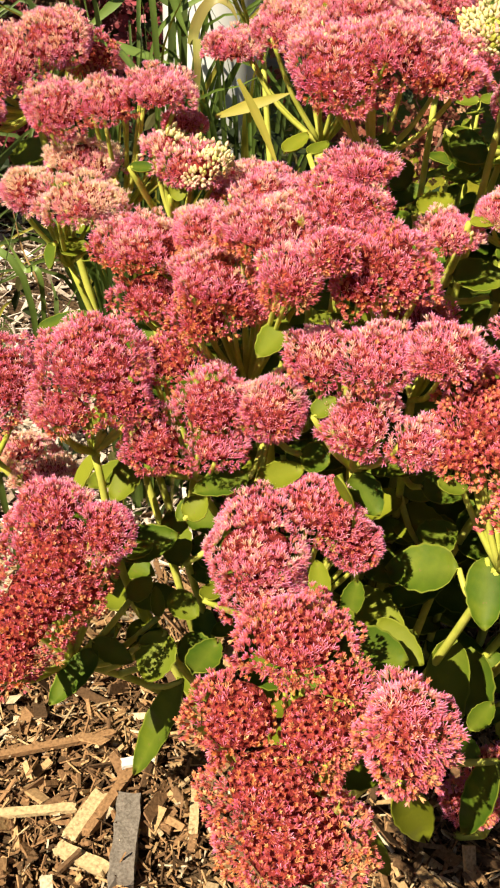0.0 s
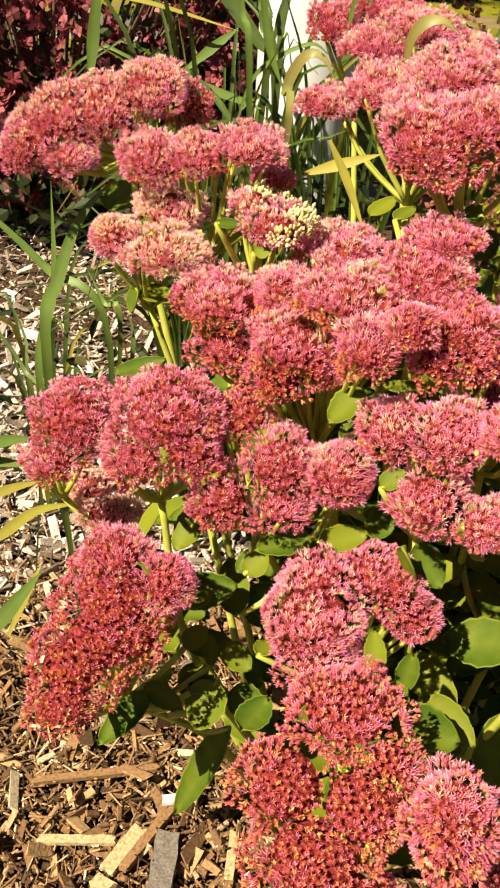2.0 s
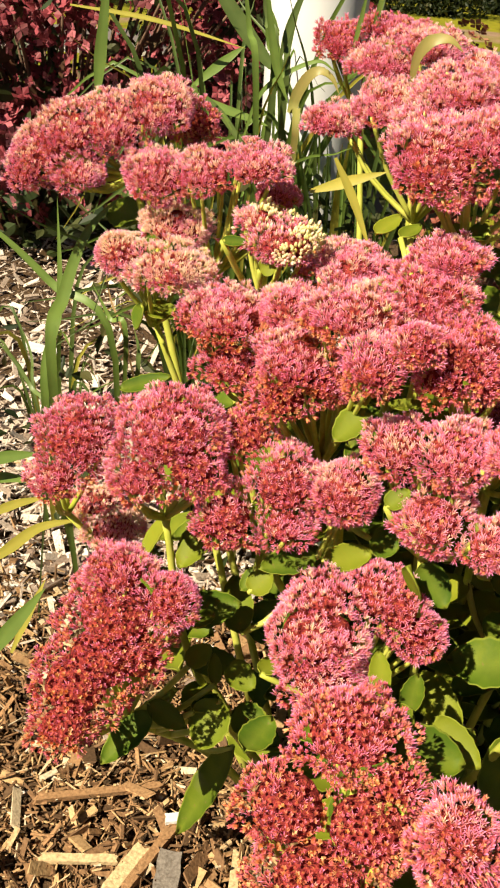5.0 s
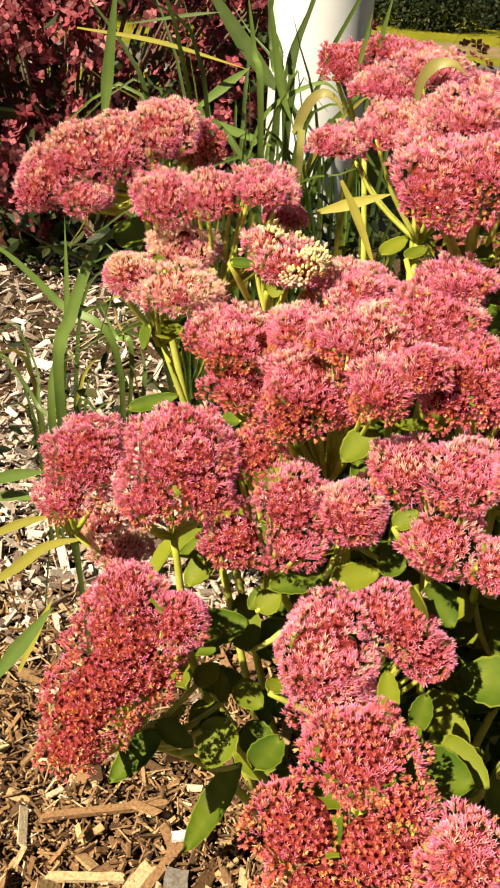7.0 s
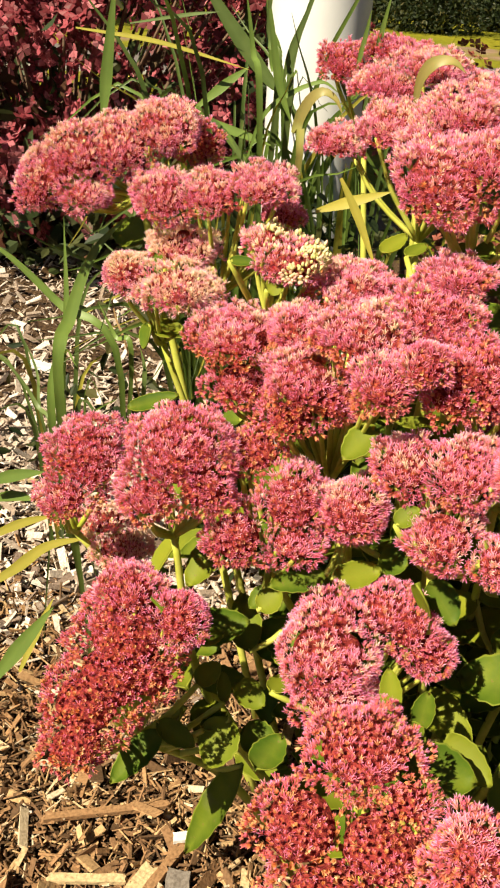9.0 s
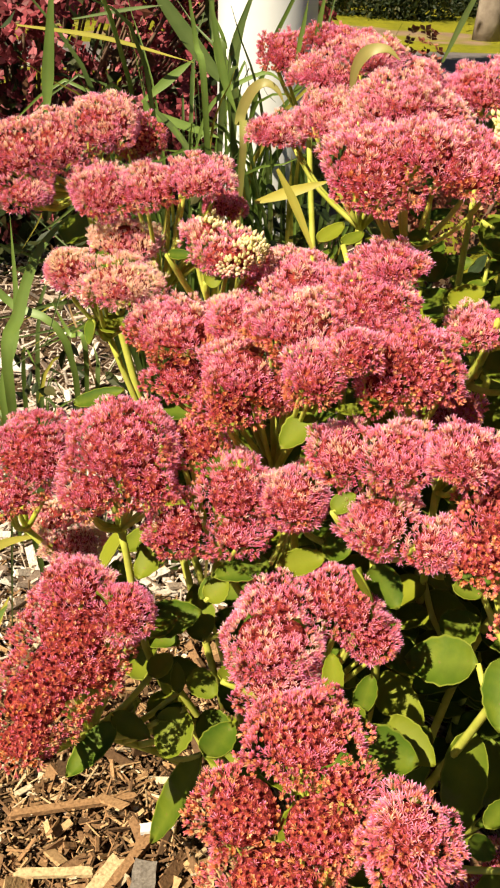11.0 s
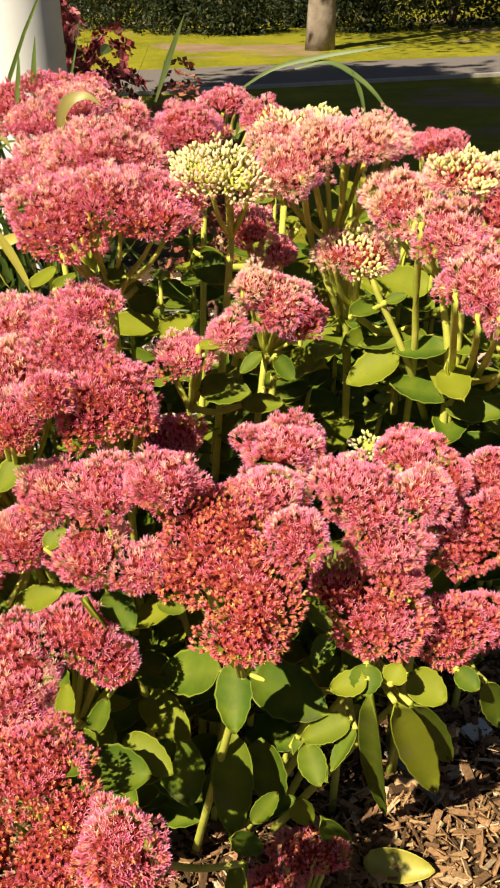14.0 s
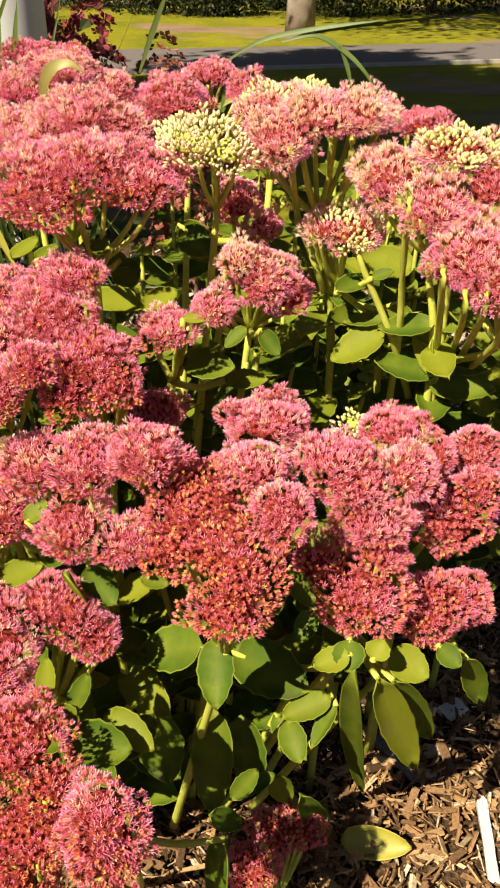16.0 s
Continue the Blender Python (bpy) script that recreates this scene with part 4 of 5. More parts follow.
def grass_tuft(place, n, height, spread, seed):
    """Thin wild grass standing in a tuft."""
    rng = np.random.default_rng(seed)
    ob = thing("grass_tuft", (*place, 0), "tuft of thin wild grass round the post", "grass")
    for k in range(n):
        a, h = rng.uniform(0, 6.3), height * rng.uniform(0.5, 1.0)
        r = spread * rng.uniform(0.3, 1.3)
        foot = np.array((math.cos(a), math.sin(a), 0)) * spread * 0.25 * rng.random()
        out = np.array((math.cos(a), math.sin(a), 0)) * r
        p = curve_points([foot, foot + out * 0.3 + (0, 0, h * 0.7), foot + out + (0, 0, h * rng.uniform(0.45, 1.0))], 10)
        d = np.gradient(p, axis=0)
        side = np.cross(d, (0.3, -0.9, 0.3))
        side /= np.linalg.norm(side, axis=1, keepdims=True)
        half = (rng.uniform(0.001, 0.0048) * (1 - np.linspace(0, 1, 10) ** 2 * 0.95))[:, None]
        verts = np.stack([p - side * half, p + (0, 0.0005, -0.0006), p + side * half], 1).reshape(-1, 3)
        faces = [(i * 3 + j, i * 3 + j + 1, i * 3 + j + 4, i * 3 + j + 3) for i in range(9) for j in (0, 1)]
        part("blade", mesh_from("blade", verts, faces, GRASS[("olive", "green", "olive", "green", "olive", "green", "yellow")[k % 7]], True, {"edge": np.zeros(len(verts))}), ob)
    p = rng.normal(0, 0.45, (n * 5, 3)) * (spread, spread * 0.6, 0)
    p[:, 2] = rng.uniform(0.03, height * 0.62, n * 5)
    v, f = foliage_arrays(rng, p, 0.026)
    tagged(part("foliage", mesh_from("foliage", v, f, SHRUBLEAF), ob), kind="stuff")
    return ob


grass_tuft((-0.04, 1.12), 110, 0.95, 0.20, 31)
grass_tuft((0.09, 1.13), 90, 0.86, 0.15, 32)
grass_tuft((-0.28, 1.15), 14, 0.5, 0.16, 33)

# ---- sedum ----
FRONT_SHOOTS = [(0.22, 0.78, 0.03, -0.05, 0.46), (0.36, 0.76, 0.06, -0.02, 0.46), (0.42, 0.74, 0.06, 0.0, 0.44), (0.16, 0.74, 0.0, -0.06, 0.44), (0.26, 0.68, 0.03, -0.05, 0.36), (0.5, 0.76, 0.07, 0.0, 0.4), (0.12, 0.62, -0.01, -0.06, 0.3), (0.54, 0.76, 0.06, 0.02, 0.46)]
MIDDLE_SHOOTS = [(0.3, 0.8, 0.05, -0.04, 0.48), (0.34, 0.86, 0.03, 0.04, 0.5), (0.44, 0.84, 0.05, 0.03, 0.47), (0.08, 0.8, -0.03, -0.03, 0.42), (0.18, 0.9, 0.0, 0.03, 0.5), (0.4, 0.92, 0.03, 0.04, 0.5), (0.3, 0.99, 0.02, 0.02, 0.52), (0.5, 0.92, 0.04, 0.02, 0.48), (0.16, 0.98, -0.02, 0.0, 0.5), (0.6, 0.84, 0.04, 0.02, 0.5), (0.66, 0.92, 0.04, 0.02, 0.5), (0.58, 0.98, 0.03, 0.03, 0.52), (0.7, 0.98, 0.03, 0.0, 0.54), (0.53, 0.97, 0.01, -0.02, 0.58), (0.62, 0.88, 0.02, 0.0, 0.52)]
BACK_SHOOTS = [(0.22, 1.0, 0.0, 0.02, 0.52), (0.38, 1.0, 0.03, 0.02, 0.5), (0.46, 1.06, 0.02, 0.02, 0.58), (0.55, 1.1, 0.02, 0.02, 0.58), (0.64, 1.05, 0.02, 0.02, 0.57), (0.36, 1.1, 0.02, 0.02, 0.58), (0.72, 1.12, 0.02, 0.02, 0.58), (0.27, 1.12, 0.0, 0.02, 0.56), (0.5, 1.0, 0.02, 0.0, 0.55), (0.6, 1.14, 0.01, 0.0, 0.56), (0.49, 1.15, 0.0, 0.0, 0.58), (0.41, 1.03, 0.0, 0.0, 0.58), (0.66, 1.2, 0.0, 0.0, 0.56), (0.55, 1.24, 0.0, 0.0, 0.57), (0.33, 1.04, 0.02, 0.0, 0.58)]
for row, (x, y, lx, ly, h) in enumerate(FRONT_SHOOTS + MIDDLE_SHOOTS + BACK_SHOOTS):
    sedum_shoot(row, (x, y), (lx, ly), h)
sedum(1, (0.028, 0.788), "dusty pink sedum flower head with rusty edges", "open", 0.24, 0.45, [
    ((-0.096, 0.860, 0.674), 0.0355, 0.0220, (0.057, -0.475, 0.878), 0.24, 0.45),
    ((-0.136, 0.849, 0.659), 0.0354, 0.0219, (0.088, -0.525, 0.847), 0.24, 0.45),
    ((-0.172, 0.838, 0.654), 0.0299, 0.0185, (0.128, -0.601, 0.789), 0.24, 0.45),
    ((-0.198, 0.835, 0.636), 0.0280, 0.0173, (0.157, -0.641, 0.751), 0.24, 0.45),
    ((-0.209, 0.822, 0.620), 0.0182, 0.0113, (0.197, -0.753, 0.628), 0.24, 0.45),
    # shaded side of the head, its shade put in as an older age
    ((-0.063, 0.883, 0.658), 0.0220, 0.0137, (0.065, -0.817, 0.574), 0.7, 0),
    ((-0.160, 0.815, 0.622), 0.0240, 0.0150, (0.049, -0.240, 0.969), 0.32, 0.3),
], [
], (-0.092, 0.850, 0.500), (), (-0.118, 0.862, 0.612))
sedum(3, (0.080, 0.761), "wide flat pink sedum flower head on a branching stem", "open", 0.3, 0.5, [
    ((-0.089, 0.790, 0.631), 0.0300, 0.0186, (0.063, -0.522, 0.851), 0.3, 0.5),
    ((-0.045, 0.779, 0.638), 0.0285, 0.0176, (0.023, -0.350, 0.936), 0.3, 0.5),
    ((-0.002, 0.768, 0.648), 0.0309, 0.0191, (0.001, -0.055, 0.999), 0.3, 0.5),
    # low bunch at the back, darkened through its age to show shade
    ((0.019, 0.806, 0.615), 0.0214, 0.0133, (-0.001, -0.067, 0.998), 0.6, 0),
], [
])
sedum(4, (0.055, 0.748), "pale salmon sedum flower head, partly opened", "open", 0.08, 0.3, [
    ((-0.070, 0.793, 0.585), 0.0346, 0.0215, (0.015, -0.155, 0.988), 0.08, 0.3),
    ((-0.069, 0.732, 0.567), 0.0372, 0.0231, (0.007, -0.070, 0.998), 0.08, 0.3),
    ((-0.115, 0.750, 0.573), 0.0225, 0.0140, (0.103, -0.642, 0.760), 0.08, 0.3),
], [
    ((-0.096, 0.753, 0.527), (-0.101, 0.744, 0.506), 0.0215, 30),
    ((-0.093, 0.751, 0.520), (-0.066, 0.756, 0.524), 0.0225, 0),
])
sedum(5, (0.100, 0.734), "half-opened sedum flower head with cream buds", "half", 0.3, 0.3, [
    ((0.025, 0.714, 0.601), 0.0320, 0.0199, (-0.004, -0.169, 0.986), 0.3, 0.3),
    ((0.003, 0.741, 0.611), 0.0198, 0.0123, (0.001, -0.191, 0.982), 0.3, 0.3),
], [
    ((0.097, 0.718, 0.613), (0.119, 0.738, 0.624), 0.0164, 0),
    ((-0.025, 0.698, 0.606), (-0.005, 0.699, 0.606), 0.0111, 0),
    ((0.006, 0.693, 0.585), (0.019, 0.695, 0.592), 0.0157, 30),
])
sedum(6, (0.095, 0.706), "dense rose pink sedum flower head, orange underneath", "open", 0.40, 1.05, [
    ((-0.015, 0.684, 0.547), 0.0397, 0.0246, (0.004, -0.124, 0.992), 0.40, 1.05),
    ((-0.011, 0.663, 0.516), 0.0286, 0.0178, (0.010, -0.376, 0.926), 0.6, 0.4),
    ((0.033, 0.643, 0.570), 0.0271, 0.0168, (-0.021, -0.509, 0.861), 0.40, 1.05),
], [
])
sedum(7, (0.124, 0.683), "large domed rose pink sedum flower head, orange underneath", "open", 0.40, 1.05, [
    ((0.079, 0.729, 0.576), 0.0416, 0.0254, (-0.000, -0.000, 1.000), 0.40, 1.05),
    ((0.075, 0.610, 0.585), 0.0354, 0.0220, (-0.028, -0.257, 0.966), 0.40, 1.05),
    ((0.037, 0.604, 0.548), 0.0317, 0.0197, (-0.013, -0.260, 0.966), 0.40, 1.05),
    ((0.028, 0.597, 0.521), 0.0262, 0.0163, (-0.004, -0.102, 0.995), 0.75, 0.3),
    ((0.061, 0.600, 0.534), 0.0237, 0.0147, (-0.029, -0.321, 0.947), 0.7, 0.3),
    ((0.088, 0.556, 0.571), 0.0234, 0.0145, (-0.091, -0.626, 0.775), 0.40, 1.05),
    ((0.112, 0.604, 0.578), 0.0259, 0.0160, (-0.072, -0.419, 0.905), 0.40, 1.05),
], [
    ((0.110, 0.614, 0.513), (0.151, 0.608, 0.517), 0.0113, 0),
])
sedum(8, (0.148, 0.672), "domed rose pink sedum flower head", "open", 0.5, 0.5, [
    ((0.130, 0.622, 0.597), 0.0355, 0.0220, (-0.086, -0.435, 0.896), 0.5, 0.5),
    ((0.114, 0.555, 0.588), 0.0173, 0.0107, (-0.135, -0.704, 0.698), 0.5, 0.5),
], [
])
sedum(9, (0.163, 0.665), "deep pink sedum flower head", "open", 0.6, 0.4, [
    ((0.154, 0.584, 0.574), 0.0367, 0.0228, (-0.050, -0.200, 0.979), 0.6, 0.4),
    ((0.138, 0.569, 0.557), 0.0204, 0.0127, (-0.109, -0.475, 0.873), 0.6, 0.4),
    ((0.169, 0.566, 0.562), 0.0236, 0.0147, (-0.077, -0.270, 0.960), 0.6, 0.4),
], [
])
sedum(10, (0.159, 0.695), "small pink sedum flower head", "open", 0.42, 0.4, [
    ((0.146, 0.641, 0.621), 0.0252, 0.0156, (-0.027, -0.127, 0.992), 0.42, 0.4),
], [
    ((0.117, 0.715, 0.612), (0.135, 0.735, 0.618), 0.0144, 0),
])
sedum(11, (0.032, 0.684), "rose pink sedum flower head leaning outward", "open", 0.5, 0.5, [
    ((-0.130, 0.630, 0.458), 0.0372, 0.0230, (0.128, -0.595, 0.793), 0.5, 0.5),
    ((-0.145, 0.602, 0.435), 0.0233, 0.0144, (0.040, -0.159, 0.986), 0.5, 0.5),
], [
    ((-0.108, 0.694, 0.471), (-0.065, 0.705, 0.482), 0.0168, 0),
])
sedum(12, (0.070, 0.662), "domed rose sedum flower head leaning outward", "open", 0.55, 0.5, [
    ((-0.052, 0.584, 0.493), 0.0437, 0.0271, (0.036, -0.365, 0.930), 0.55, 0.5),
    ((-0.072, 0.555, 0.470), 0.0243, 0.0151, (0.020, -0.139, 0.990), 0.55, 0.5),
    ((-0.033, 0.563, 0.476), 0.0243, 0.0151, (0.029, -0.419, 0.908), 0.55, 0.5),
], [
    ((-0.056, 0.605, 0.402), (-0.078, 0.581, 0.374), 0.0213, 30),
])
sedum(13, (0.101, 0.662), "pink sedum flower head in several bunches", "open", 0.45, 0.5, [
    ((0.034, 0.567, 0.466), 0.0295, 0.0183, (-0.035, -0.742, 0.669), 0.45, 0.5),
    ((-0.007, 0.552, 0.443), 0.0262, 0.0163, (0.017, -0.715, 0.699), 0.45, 0.5),
    ((0.036, 0.546, 0.442), 0.0220, 0.0136, (-0.002, -0.036, 0.999), 0.45, 0.5),
    ((0.004, 0.601, 0.487), 0.0261, 0.0162, (0.001, -0.293, 0.956), 0.75, 0.2),
], [
    ((-0.022, 0.605, 0.399), (-0.045, 0.582, 0.370), 0.0269, 0),
    ((0.014, 0.548, 0.377), (0.031, 0.558, 0.390), 0.0221, 0),
    ((0.009, 0.597, 0.291), (-0.000, 0.643, 0.319), 0.0300, 0),
    ((0.025, 0.596, 0.362), (0.006, 0.586, 0.348), 0.0187, 0),
])
sedum(14, (0.129, 0.657), "round light pink sedum flower head", "open", 0.38, 0.5, [
    ((0.079, 0.556, 0.468), 0.0276, 0.0171, (-0.094, -0.735, 0.671), 0.38, 0.5),
], [
    ((0.068, 0.545, 0.412), (0.105, 0.554, 0.418), 0.0235, 0),
    ((0.062, 0.547, 0.415), (0.019, 0.536, 0.411), 0.0226, 0),
    ((0.091, 0.578, 0.526), (0.066, 0.561, 0.509), 0.0245, 0),
    ((0.103, 0.566, 0.422), (0.125, 0.560, 0.418), 0.0264, 0),
])
sedum(15, (0.156, 0.639), "bright pink sedum flower head in four bunches", "open", 0.4, 0.45, [
    ((0.109, 0.543, 0.516), 0.0263, 0.0163, (-0.091, -0.485, 0.870), 0.4, 0.45),
    ((0.146, 0.528, 0.522), 0.0290, 0.0180, (-0.095, -0.364, 0.927), 0.4, 0.45),
    ((0.133, 0.506, 0.483), 0.0274, 0.0170, (-0.107, -0.432, 0.895), 0.4, 0.45),
    ((0.170, 0.487, 0.478), 0.0212, 0.0131, (-0.114, -0.344, 0.932), 0.4, 0.45),
], [
    ((0.139, 0.539, 0.422), (0.158, 0.519, 0.397), 0.0256, 0),
    ((0.102, 0.512, 0.487), (0.117, 0.517, 0.499), 0.0156, 0),
])
sedum(16, (0.182, 0.665), "magenta pink sedum flower head", "open", 0.45, 0.4, [
    ((0.189, 0.514, 0.532), 0.0291, 0.0180, (-0.020, -0.208, 0.978), 0.45, 0.4),
    ((0.203, 0.633, 0.502), 0.0282, 0.0175, (-0.006, -0.060, 0.998), 0.65, 0.2),
], [
    ((0.207, 0.565, 0.331), (0.239, 0.575, 0.341), 0.0347, 0),
    ((0.205, 0.578, 0.382), (0.242, 0.566, 0.384), 0.0279, 0),
])
sedum(17, (0.055, 0.631), "rusty red sedum flower head drooping towards the mulch", "open", 0.6, 0.7, [
    ((-0.083, 0.520, 0.374), 0.0424, 0.0263, (0.057, -0.334, 0.941), 0.76, 0.5),
    ((-0.108, 0.478, 0.340), 0.0333, 0.0206, (0.136, -0.568, 0.812), 0.85, 0.4),
    ((-0.111, 0.454, 0.324), 0.0260, 0.0158, (0.000, -0.000, 1.000), 0.88, 0.3),
    ((-0.043, 0.510, 0.395), 0.0229, 0.0142, (0.063, -0.645, 0.762), 0.5, 0.2),
    ((-0.084, 0.530, 0.403), 0.0259, 0.0161, (0.039, -0.229, 0.973), 0.5, 0.2),
    ((-0.092, 0.494, 0.352), 0.0350, 0.0220, (0.100, -0.560, 0.820), 0.84, 0.3),
    ((-0.066, 0.500, 0.350), 0.0240, 0.0170, (-0.100, -0.560, 0.820), 0.84, 0.3),
], [
    ((-0.060, 0.531, 0.259), (-0.097, 0.497, 0.234), 0.0253, 0),
    ((0.009, 0.568, 0.183), (-0.042, 0.571, 0.053), 0.0310, 0),
    ((-0.004, 0.542, 0.266), (-0.020, 0.513, 0.239), 0.0370, 0),
    ((-0.064, 0.536, 0.264), (-0.031, 0.525, 0.250), 0.0195, 0),
    ((-0.042, 0.546, 0.272), (-0.057, 0.554, 0.239), 0.0248, 20),
    ((-0.026, 0.534, 0.259), (-0.007, 0.566, 0.248), 0.0169, 0),
    ((0.006, 0.550, 0.245), (0.037, 0.540, 0.237), 0.0300, 0),
    ((-0.036, 0.538, 0.349), (-0.013, 0.561, 0.344), 0.0198, 0),
    ((-0.032, 0.547, 0.297), (-0.015, 0.560, 0.310), 0.0206, 0),
    ((-0.010, 0.554, 0.272), (-0.012, 0.570, 0.292), 0.0125, 30),
    ((0.000, 0.551, 0.299), (0.023, 0.538, 0.285), 0.0234, 0),
])
sedum(18, (0.040, 0.707), "pale peach sedum flower head below its neighbours", "open", 0.1, 0.2, [
    ((-0.108, 0.654, 0.350), 0.0299, 0.0165, (0.000, -0.000, 1.000), 0.1, 0.2),
    ((-0.129, 0.680, 0.361), 0.0265, 0.0110, (0.000, -0.000, 1.000), 0.1, 0.2),
], [
])
sedum(19, (0.136, 0.634), "pink sedum flower head with a drooping side bunch", "open", 0.42, 0.4, [
    ((0.064, 0.493, 0.388), 0.0387, 0.0178, (-0.000, -0.000, 1.000), 0.42, 0.4),
    ((0.068, 0.519, 0.401), 0.0255, 0.0149, (-0.000, -0.000, 1.000), 0.42, 0.4),
    ((0.106, 0.526, 0.400), 0.0259, 0.0160, (-0.078, -0.418, 0.905), 0.55, 0.3),
    ((0.140, 0.509, 0.378), 0.0211, 0.0131, (-0.162, -0.622, 0.766), 0.5, 0.3),
    ((0.123, 0.514, 0.396), 0.0199, 0.0124, (-0.145, -0.643, 0.752), 0.6, 0.3),
    ((0.069, 0.469, 0.368), 0.0313, 0.0150, (-0.000, -0.000, 1.000), 0.42, 0.4),
], [
    ((0.182, 0.553, 0.248), (0.191, 0.526, 0.183), 0.0454, 0),
    ((0.123, 0.436, 0.374), (0.134, 0.470, 0.379), 0.0163, 0),
    ((0.106, 0.442, 0.382), (0.105, 0.478, 0.391), 0.0155, 0),
    ((0.109, 0.438, 0.378), (0.125, 0.425, 0.364), 0.0237, 0),
    ((0.145, 0.456, 0.350), (0.177, 0.427, 0.336), 0.0246, 0),
    ((0.124, 0.515, 0.437), (0.135, 0.514, 0.404), 0.0164, 60),
    ((0.017, 0.461, 0.300), (0.037, 0.492, 0.303), 0.0260, 0),
    ((0.027, 0.528, 0.312), (0.042, 0.551, 0.309), 0.0183, 0),
])
sedum(20, (0.129, 0.572), "large rust red sedum flower head, fading, leaning low", "open", 0.86, 0.4, [
    ((0.083, 0.408, 0.383), 0.0404, 0.0193, (-0.000, -0.000, 1.000), 0.75, 0.4),
    ((0.045, 0.377, 0.349), 0.0332, 0.0206, (-0.026, -0.342, 0.939), 0.86, 0.4),
    ((0.094, 0.365, 0.348), 0.0352, 0.0218, (-0.026, -0.125, 0.992), 0.86, 0.4),
    ((0.065, 0.347, 0.320), 0.0406, 0.0229, (-0.000, -0.000, 1.000), 0.86, 0.4),
    ((0.076, 0.324, 0.300), 0.0483, 0.0290, (-0.000, -0.000, 1.000), 0.86, 0.4),
    ((0.109, 0.377, 0.375), 0.0198, 0.0123, (-0.013, -0.055, 0.998), 0.86, 0.4),
], [
    ((0.115, 0.423, 0.362), (0.162, 0.415, 0.352), 0.0339, 0),
    ((0.152, 0.430, 0.326), (0.180, 0.467, 0.332), 0.0269, 0),
    ((0.123, 0.340, 0.289), (0.156, 0.358, 0.186), 0.0152, 0),
])
sedum(21, (0.157, 0.556), "round crimson pink sedum flower head", "open", 0.5, 0.5, [
    ((0.139, 0.336, 0.386), 0.0252, 0.0185, (-0.180, -0.501, 0.846), 0.5, 0.5),
    ((0.141, 0.333, 0.364), 0.0262, 0.0175, (-0.180, -0.601, 0.746), 0.55, 0.4),
], [
    ((0.137, 0.324, 0.344), (0.166, 0.334, 0.271), 0.0251, 0),
    ((0.221, 0.376, 0.296), (0.206, 0.378, 0.213), 0.0260, 20),
])
sedum(22, (0.168, 0.708), "broad pink sedum flower head", "open", 0.42, 0.4, [
    ((0.130, 0.670, 0.683), 0.0392, 0.0243, (0.007, -0.601, 0.799), 0.42, 0.4),
    ((0.199, 0.669, 0.685), 0.0401, 0.0249, (-0.016, -0.179, 0.984), 0.42, 0.4),
    ((0.165, 0.669, 0.698), 0.0320, 0.0199, (-0.008, -0.216, 0.976), 0.42, 0.4),
], [
    ((0.154, 0.721, 0.620), (0.194, 0.715, 0.602), 0.0228, 0),
    ((0.186, 0.717, 0.607), (0.197, 0.709, 0.586), 0.0278, 20),
    ((0.178, 0.677, 0.630), (0.162, 0.680, 0.631), 0.0182, 0),
])
sedum(23, (0.155, 0.774), "wide salmon pink sedum flower head", "open", 0.3, 0.4, [
    ((0.165, 0.795, 0.707), 0.0426, 0.0264, (-0.001, -0.044, 0.999), 0.3, 0.4),
    ((0.114, 0.837, 0.690), 0.0342, 0.0212, (0.008, -0.293, 0.956), 0.3, 0.4),
    ((0.065, 0.877, 0.667), 0.0292, 0.0181, (0.005, -0.067, 0.998), 0.3, 0.4),
    ((0.198, 0.779, 0.703), 0.0220, 0.0136, (-0.047, -0.636, 0.770), 0.3, 0.4),
    ((0.138, 0.784, 0.688), 0.0312, 0.0193, (-0.000, -0.156, 0.988), 0.3, 0.4),
], [
])
sedum(24, (0.162, 0.813), "salmon pink sedum flower head at the back", "open", 0.3, 0.4, [
    ((0.152, 0.906, 0.731), 0.0332, 0.0206, (-0.002, -0.145, 0.989), 0.3, 0.4),
    ((0.111, 0.905, 0.715), 0.0343, 0.0202, (0.000, -0.000, 1.000), 0.3, 0.4),
    ((0.195, 0.896, 0.720), 0.0216, 0.0134, (-0.032, -0.506, 0.862), 0.3, 0.4),
], [
])
sedum(25, (0.145, 0.860), "dark rose sedum flower head against the white post", "open", 0.62, 0.2, [
    ((0.074, 0.988, 0.725), 0.0299, 0.0185, (0.027, -0.429, 0.903), 0.62, 0.2),
    ((0.116, 0.992, 0.738), 0.0311, 0.0172, (0.000, -0.000, 1.000), 0.62, 0.2),
    ((0.155, 1.038, 0.731), 0.0261, 0.0155, (-0.000, -0.000, 1.000), 0.62, 0.2),
], [
])
sedum(26, (0.215, 0.803), "dull pink sedum flower head at the back", "open", 0.4, 0.3, [
    ((0.252, 0.890, 0.707), 0.0391, 0.0242, (-0.016, -0.190, 0.982), 0.4, 0.3),
    ((0.217, 0.879, 0.695), 0.0204, 0.0127, (-0.028, -0.575, 0.818), 0.2, 0.1),
    ((0.296, 0.930, 0.725), 0.0252, 0.0156, (-0.023, -0.180, 0.983), 0.4, 0.3),
    ((0.317, 0.818, 0.724), 0.0235, 0.0146, (-0.036, -0.212, 0.977), 0.4, 0.3),
], [
])
sedum(27, (0.211, 0.711), "cream sedum flower head still in bud", "bud", 0.3, 0.2, [
    ((0.249, 0.682, 0.708), 0.0329, 0.0204, (-0.037, -0.233, 0.972), 0.3, 0.2),
    ((0.273, 0.668, 0.704), 0.0184, 0.0114, (-0.157, -0.804, 0.574), 0.3, 0.2),
], [
])
